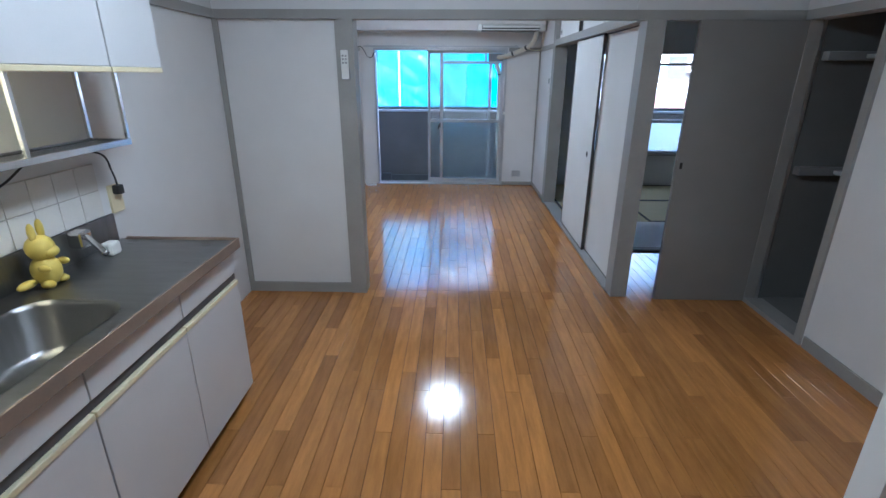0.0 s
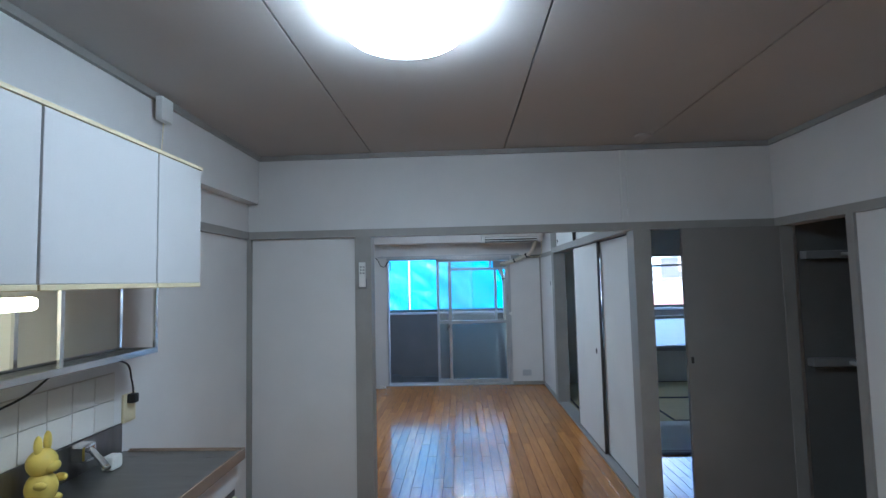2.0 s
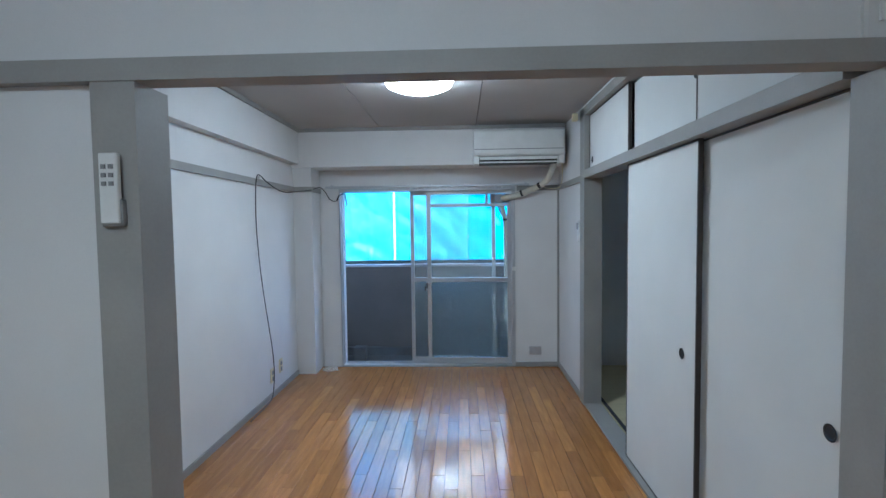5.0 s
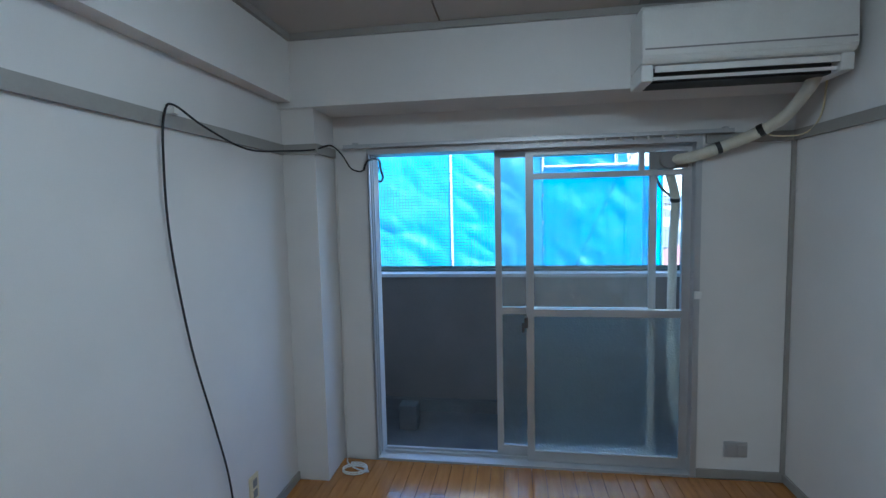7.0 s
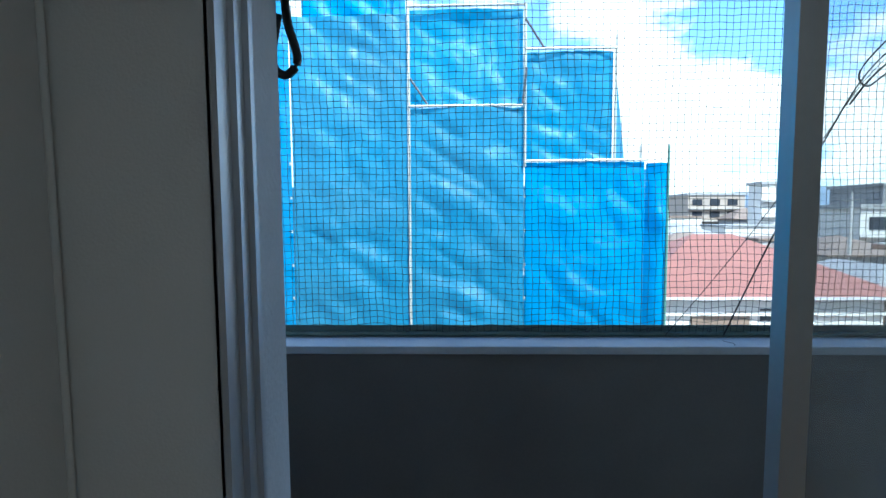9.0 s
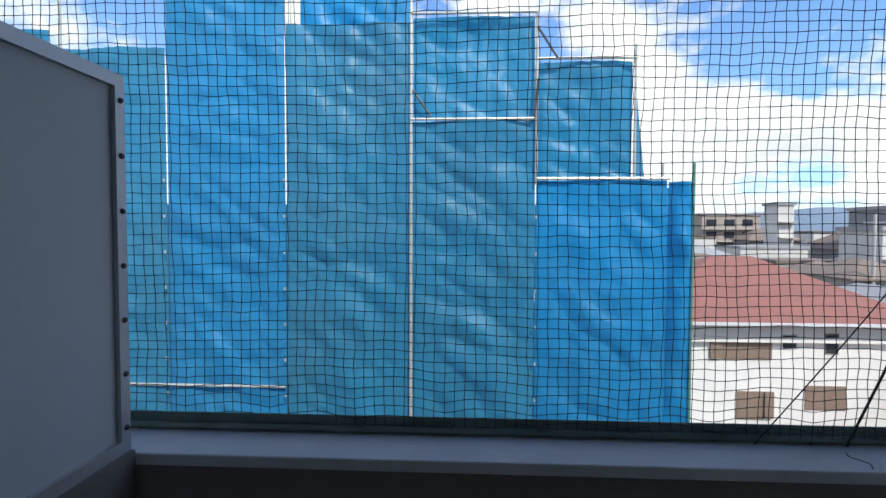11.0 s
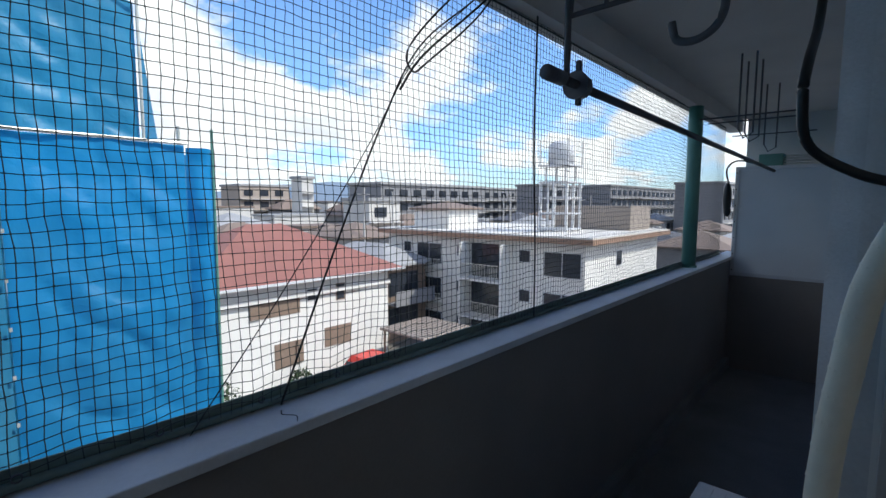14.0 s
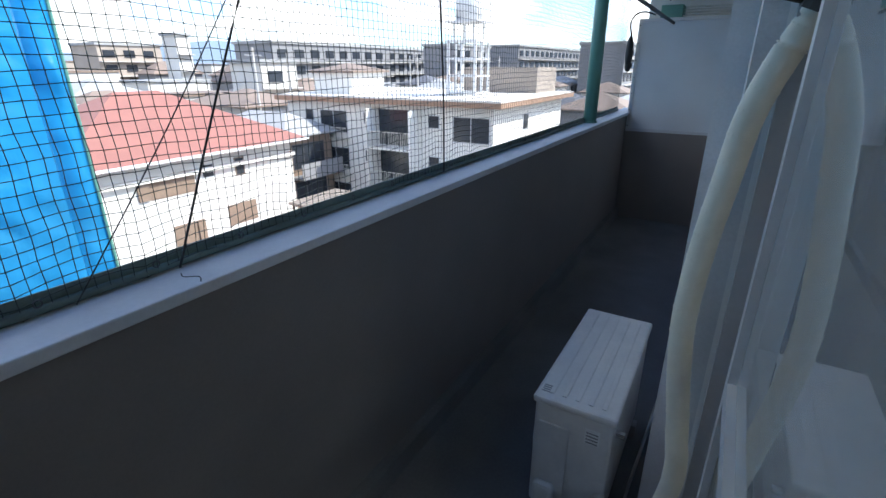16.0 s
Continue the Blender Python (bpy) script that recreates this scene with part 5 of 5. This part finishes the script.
# flats with a flat roof and water tower
AX, AY0, AY1, AZ = 24.4, 18.0, 34.6, -0.35
f = thing("apartment_block", "three-storey concrete flats with a flat roof", "flats", (31, 25, GZ))
part("wall", boxes((AX + 0.4, 37, AY0 + 0.4, AY1, GZ, AZ - 0.35)), M_PLASTER, f)
part("roof", boxes((AX - 0.3, 37.5, AY0 - 0.3, AY1 + 0.4, AZ - 0.10, AZ)), M_ROOFSLAB, f)
part("roof_edge", boxes((AX - 0.35, 37.55, AY0 - 0.35, AY1 + 0.45, AZ - 0.40, AZ - 0.10)), M_BROWNEDGE, f, "brown painted slab edge")
for s in range(3):
    zf = AZ - 0.5 - (s + 1) * 2.45
    for y0, y1 in ((18.6, 21.0), (21.9, 22.7), (26.9, 27.7), (29.1, 31.5), (32.1, 32.9)):
        small = y1 - y0 < 1.2
        window_on(f, y0, y1, zf + (1.2 if small else 0.5), zf + 2.0, AX + 0.4, 'x', M_ALU, M_WINDARK, 0 if small else 1)
    bal = part("balcony", boxes((AX - 0.9, AX + 0.4, 23.2, 26.5, zf - 0.12, zf), (AX - 0.9, AX + 0.4, 23.2, 23.3, zf, zf + 2.3), (AX - 0.9, AX + 0.4, 26.4, 26.5, zf, zf + 2.3)), M_PLASTER, f)
    part("recess", boxes((AX + 0.36, AX + 0.39, 23.3, 26.4, zf, zf + 2.2)), M_WINDARK, bal)
    rl = bmesh.new()
    box(rl, AX - 0.9, AX - 0.86, 23.3, 26.4, zf + 0.95, zf + 1.0)
    for k in range(24):
        yy = 23.35 + k * 0.13
        box(rl, AX - 0.89, AX - 0.87, yy, yy + 0.025, zf, zf + 0.95)
    part("railing", rl, M_SCAFF, bal)
    rl = bmesh.new()
    box(rl, AX + 0.05, AX + 0.09, 29.0, 31.6, zf + 0.85, zf + 0.9)
    for k in range(20):
        yy = 29.05 + k * 0.13
        box(rl, AX + 0.06, AX + 0.08, yy, yy + 0.025, zf + 0.2, zf + 0.85)
    box(rl, AX + 0.05, AX + 0.4, 29.0, 31.6, zf + 0.1, zf + 0.2)
    part("railing", rl, M_SCAFF, f)
    window_on(f, 29.2, 30.1, zf + 0.9, zf + 1.9, AY0 + 0.4, 'y', M_ALU, M_WINDARK, 0)
part("stair_house", boxes((26.0, 29.5, 29.5, 33.0, AZ, AZ + 1.5)), M_PLASTER, f)
part("stair_roof", hip_roof(bmesh.new(), 26.0, 29.5, 29.5, 33.0, AZ + 1.5, 0.5, 0.3), M_CROOF[1], f)
part("roof_room", boxes((33.0, 37.0, 19.0, 25.0, AZ, AZ + 1.7)), M_CITY[3], f)
tw = thing("water_tower", "white lattice water tower with a round tank", "water tower", (28.5, 23, AZ))
TWX, TWY, TWS = 29.1, 22.3, 0.95
for a in (-1, 0, 1):
    for b in (-1, 0, 1):
        if a or b:
            part("leg", boxes((TWX + a * TWS - 0.07, TWX + a * TWS + 0.07, TWY + b * TWS - 0.07, TWY + b * TWS + 0.07, AZ, AZ + 3.3)), M_LAMI, tw)
for k in range(4):
    z = AZ + 0.1 + k * 1.03
    part("ring_beam", boxes((TWX - TWS - 0.1, TWX + TWS + 0.1, TWY - TWS - 0.1, TWY - TWS + 0.1, z, z + 0.12), (TWX - TWS - 0.1, TWX + TWS + 0.1, TWY + TWS - 0.1, TWY + TWS + 0.1, z, z + 0.12), (TWX - TWS - 0.1, TWX - TWS + 0.1, TWY - TWS + 0.1, TWY + TWS - 0.1, z, z + 0.12), (TWX + TWS - 0.1, TWX + TWS + 0.1, TWY - TWS + 0.1, TWY + TWS - 0.1, z, z + 0.12)), M_LAMI, tw)
part("deck", boxes((TWX - 1.1, TWX + 1.1, TWY - 1.1, TWY + 1.1, AZ + 4.3, AZ + 4.4)), M_LAMI, tw)
for a in (-0.7, 0.7):
    for b in (-0.7, 0.7):
        part("strut", boxes((TWX + a - 0.05, TWX + a + 0.05, TWY + b - 0.05, TWY + b + 0.05, AZ + 3.3, AZ + 4.3)), M_LAMI, tw)
        part("mast", boxes((TWX + a * 1.45 - 0.03, TWX + a * 1.45 + 0.03, TWY + b * 1.45 - 0.03, TWY + b * 1.45 + 0.03, AZ + 4.4, AZ + 6.0)), M_LAMI, tw)
part("tank", lathe(bmesh.new(), [(0.85, AZ + 4.4), (0.85, AZ + 5.7), (0.5, AZ + 5.95)], TWX, TWY, 24), M_LAMI, tw, "", True)

# car, carport, shed and fence by the house
c = thing("car", "red parked car beside the white house", "car", (15.6, 26.3, GZ))
bm = boxes((13.9, 17.4, 25.6, 27.2, GZ + 0.3, GZ + 0.85), bev=0.12)
part("body", bm, M_CARRED, c)
bm = bmesh.new()
vs = [bm.verts.new(v) for v in ((14.6, 25.7, GZ + 0.84), (17.0, 25.7, GZ + 0.84), (17.0, 27.1, GZ + 0.84), (14.6, 27.1, GZ + 0.84), (15.1, 25.85, GZ + 1.42), (16.6, 25.85, GZ + 1.42), (16.6, 26.95, GZ + 1.42), (15.1, 26.95, GZ + 1.42))]
for q in ((4, 5, 6, 7), (0, 1, 5, 4), (1, 2, 6, 5), (2, 3, 7, 6), (3, 0, 4, 7)):
    bm.faces.new([vs[i] for i in q])
part("cabin", bm, M_CARRED, c)
part("windscreen", boxes((14.75, 14.8, 25.85, 26.95, GZ + 0.9, GZ + 1.2)), M_WINDARK, c)
for x in (14.6, 16.7):
    for y in (25.58, 27.22):
        part("wheel", tube(bmesh.new(), [(x, y - 0.08, GZ + 0.3), (x, y + 0.08, GZ + 0.3)], 0.3, 16), M_BLACK, c)
s = thing("carport", "low shed with a beige corrugated roof", "shed", (19.5, 25.5, GZ))
part("roof", boxes((17.6, 21.5, 24.0, 27.5, GZ + 2.2, GZ + 2.3)), M_CITY[3], s)
for i in range(14):
    part("rib", boxes((17.65 + i * 0.28, 17.72 + i * 0.28, 24.0, 27.5, GZ + 2.3, GZ + 2.34)), M_CITY[3], s)
for x in (17.8, 21.2):
    for y in (24.2, 27.3):
        part("post", boxes((x, x + 0.1, y, y + 0.1, GZ, GZ + 2.2)), M_SHUTTER, s)
dh = thing("dark_house", "dark timber house with cluttered balconies", "house", (22, 33, GZ))
part("wall", boxes((20.6, 24.6, 30.5, 38, GZ, -2.6)), M_SHUTTER, dh)
part("roof", hip_roof(bmesh.new(), 20.6, 24.6, 30.5, 38, -2.6, 1.2, 0.5), M_CROOF[2], dh)
for z in (-7.2, -4.8):
    window_on(dh, 21.0, 23.8, z, z + 1.6, 30.5, 'y', M_RUST, M_WINDARK, 2)
part("balcony", boxes((20.7, 24.4, 29.4, 30.5, -5.3, -5.2), (20.7, 24.4, 29.4, 29.45, -5.2, -4.3)), M_CITY[1], dh)
hedge_tags = ("dark leafy shrubs beside the house", "shrub")
vs, fs = [], []
rnd = random.Random(5)
for cx, cy, cz, rr, n in ((12.6, 27.8, GZ + 0.5, 0.6, 500), (8.2, 27.5, GZ + 0.8, 1.0, 700)):
    for k in range(n):
        d = Vector((rnd.gauss(0, 1), rnd.gauss(0, 1), rnd.gauss(0, 1))).normalized() * rr * rnd.uniform(0.5, 1.1)
        p = Vector((cx, cy, cz)) + d
        a, b2 = Vector((rnd.uniform(-1, 1), rnd.uniform(-1, 1), rnd.uniform(-1, 1))) * 0.11, Vector((rnd.uniform(-1, 1), rnd.uniform(-1, 1), rnd.uniform(-1, 1))) * 0.11
        i0 = len(vs)
        vs += [p, p + a, p + a + b2, p + b2]
        fs.append((i0, i0 + 1, i0 + 2, i0 + 3))
me = bpy.data.meshes.new("hedge")
me.from_pydata(vs, [], fs)
me.materials.append(M_HEDGE)
tagged(new("hedge", me), *hedge_tags, kind="stuff")

# ---- the town beyond ----
rnd = random.Random(11)


def town_house(x, y, w, d, zt, wall, roof, flat):
    t = thing("town_house", "flat-roofed town building in the distance" if flat else "tiled-roof town house in the distance", "house", (x, y, GZ), group="town houses")
    part("wall", boxes((x - w / 2, x + w / 2, y - d / 2, y + d / 2, GZ, zt)), wall, t)
    if flat:
        part("roof", boxes((x - w / 2 - 0.2, x + w / 2 + 0.2, y - d / 2 - 0.2, y + d / 2 + 0.2, zt, zt + 0.4)), roof, t)
    else:
        part("roof", hip_roof(bmesh.new(), x - w / 2, x + w / 2, y - d / 2, y + d / 2, zt, w * 0.22, 0.5), roof, t)
    storeys = max(1, int((zt - GZ) / 2.8))
    n = max(1, int(w / 2.8))
    if y < 110:
        for s in range(max(0, storeys - 2), storeys):
            for k in range(n):
                a = x - w / 2 + (k + 0.25) * w / n
                part("window", boxes((a, a + w / n * 0.5, y - d / 2 - 0.06, y - d / 2, GZ + 0.9 + s * 2.8, GZ + 2.2 + s * 2.8)), M_WINDARK, t)


spots = []
for row, (y, step) in enumerate(((46, 10), (58, 11), (72, 12), (90, 14), (112, 17), (140, 20), (175, 24))):
    k = 0
    x = 0.25 * y
    while x < 2.3 * y + 30:
        spots.append((x + rnd.uniform(-1.5, 1.5), y + rnd.uniform(-3, 3), step * rnd.uniform(0.6, 0.8), rnd.uniform(6, 9)))
        x += step
for x, y, w, d in spots:
    flat = rnd.random() < (0.25 if y < 60 else 0.5)
    zt = rnd.uniform(-3.4, -1.6) if y < 80 else rnd.uniform(-2.5, 1.0)
    if y > 120:
        zt = rnd.uniform(-2.0, 3.0)
    town_house(x, y, w, d, zt, rnd.choice(M_CITY), rnd.choice(M_CROOF), flat)
for k in range(7):                                    # nearer houses behind and beside the flats
    town_house(44 + k * 8.5, 12 + (k % 3) * 7, 7, 7, rnd.uniform(-3.6, -2.2), rnd.choice(M_CITY), rnd.choice(M_CROOF), False)
for k in range(4):
    town_house(40 + k * 9.0, 36 + (k % 2) * 4, 7.5, 7, rnd.uniform(-3.2, -2.0), rnd.choice(M_CITY), rnd.choice(M_CROOF), k == 2)


def slab_block(x0, x1, y0, y1, zt, wall):
    t = thing("slab_block", "long grey housing block with rows of windows", "flats", ((x0 + x1) / 2, y0, GZ), group="housing blocks")
    part("wall", boxes((x0, x1, y0, y1, GZ, zt)), wall, t)
    part("roof", boxes((x0 - 0.3, x1 + 0.3, y0 - 0.3, y1 + 0.3, zt, zt + 0.5)), M_CROOF[2], t)
    z = zt - 2.3
    while z > GZ + 3:
        a = x0 + 1.0
        while a < x1 - 3:
            part("window", boxes((a, a + 2.2, y0 - 0.15, y0, z, z + 1.4)), M_WINDARK, t)
            a += 4.0
        part("balcony", boxes((x0, x1, y0 - 1.0, y0, z - 0.9, z - 0.75)), M_CITY[0], t)
        z -= 2.8


slab_block(62, 96, 78, 88, 5.2, M_CITY[1])
slab_block(99, 150, 84, 95, 5.4, M_CITY[1])
slab_block(98, 116, 62, 70, 5.6, M_CITY[1])
slab_block(125, 185, 58, 68, 6.2, M_CITY[1])
slab_block(118, 160, 30, 40, 6.0, M_CITY[1])
slab_block(53, 66, 118, 128, 5.5, M_CITY[3])
slab_block(55.2, 58, 95, 99, 6.6, M_CITY[2])
slab_block(44, 50, 60, 66, 1.8, M_CITY[2])

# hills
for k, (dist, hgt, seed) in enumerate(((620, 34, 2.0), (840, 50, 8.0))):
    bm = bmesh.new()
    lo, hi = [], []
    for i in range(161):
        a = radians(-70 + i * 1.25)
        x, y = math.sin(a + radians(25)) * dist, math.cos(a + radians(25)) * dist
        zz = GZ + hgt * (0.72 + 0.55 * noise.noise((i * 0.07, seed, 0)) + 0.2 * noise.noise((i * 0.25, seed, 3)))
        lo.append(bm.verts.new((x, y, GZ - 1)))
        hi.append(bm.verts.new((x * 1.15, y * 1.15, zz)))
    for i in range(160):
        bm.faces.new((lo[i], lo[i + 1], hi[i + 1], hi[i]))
    structure("backdrop", bm, M_HILL, "wooded hills on the horizon, tinted blue for haze", "hills")
for k in range(6):
    pole = thing("utility_pole", "grey concrete utility pole with wires", "pole", (30 + k * 13, 44 + (k % 2) * 10, GZ), group="utility poles")
    x, y = 30 + k * 13, 44 + (k % 2) * 10
    part("shaft", tube(bmesh.new(), [(x, y, GZ), (x, y, 3.0)], [0.17, 0.10], 8), M_CITY[0], pole)
    part("cross_arm", boxes((x - 0.9, x + 0.9, y - 0.05, y + 0.05, 2.3, 2.4)), M_CITY[1], pole)
    part("wire", tube(bmesh.new(), [(x, y, 2.5), (x + 6.5, y + (5 if k % 2 == 0 else -5), 1.9), (x + 13, y + (10 if k % 2 == 0 else -10), 2.5)], 0.025, 4), M_BLACK, pole)

# ---- floor planks ----
PW, PL = 0.0757, 0.909
plank_meshes = {}
loose = bmesh.new()


def plank(x0, x1, y0, y1):
    if y0 > 5.2 or x0 > 2.25 or y0 < -0.6:
        box(loose, x0 + 0.0013, x1 - 0.0013, y0 + 0.0006, y1 - 0.0006, -0.012, 0.0)
        return
    key = (round(x1 - x0, 3), round(y1 - y0, 3))
    if key not in plank_meshes:
        bm = bmesh.new()
        w, d, e = key[0] / 2 - 0.0013, key[1] / 2 - 0.0006, 0.0008
        lo = [bm.verts.new(v) for v in ((-w, -d, -0.012), (w, -d, -0.012), (w, d, -0.012), (-w, d, -0.012))]
        mi = [bm.verts.new(v) for v in ((-w, -d, -e), (w, -d, -e), (w, d, -e), (-w, d, -e))]
        hi = [bm.verts.new(v) for v in ((-w + e, -d + e, 0), (w - e, -d + e, 0), (w - e, d - e, 0), (-w + e, d - e, 0))]
        for a, b in ((lo, mi), (mi, hi)):
            for i in range(4):
                bm.faces.new((a[i], a[(i + 1) % 4], b[(i + 1) % 4], b[i]))
        bm.faces.new(hi)
        me = bpy.data.meshes.new("plank")
        bm.to_mesh(me); bm.free()
        me.materials.append(M_PLANK)
        plank_meshes[key] = me
    p = new("plank", plank_meshes[key])
    p.parent = bpy.data.objects["floor"]
    p.location = ((x0 + x1) / 2, (y0 + y1) / 2, 0)


def plank_field(x0, x1, y0, y1):
    i = 0
    x = x0
    while x < x1 - 0.01:
        xe = min(x + PW, x1)
        y = y0 - (i * 0.303 % PL if i % 4 else 0.45)
        while y < y1:
            a, b = max(y, y0), min(y + PL, y1)
            if b - a > 0.02:
                plank(x, xe, a, b)
            y += PL
        x = xe
        i += 1


plank_field(XL, XR, -1.15, 3.06)
plank_field(XL, XM - 0.01, 3.06, 6.70)
plank_field(1.41, 3.95, 3.06, 3.96)
ob = obj("plank_rest", loose, M_PLANK)
ob.parent = bpy.data.objects["floor"]
tagged(ob, kind="stuff")
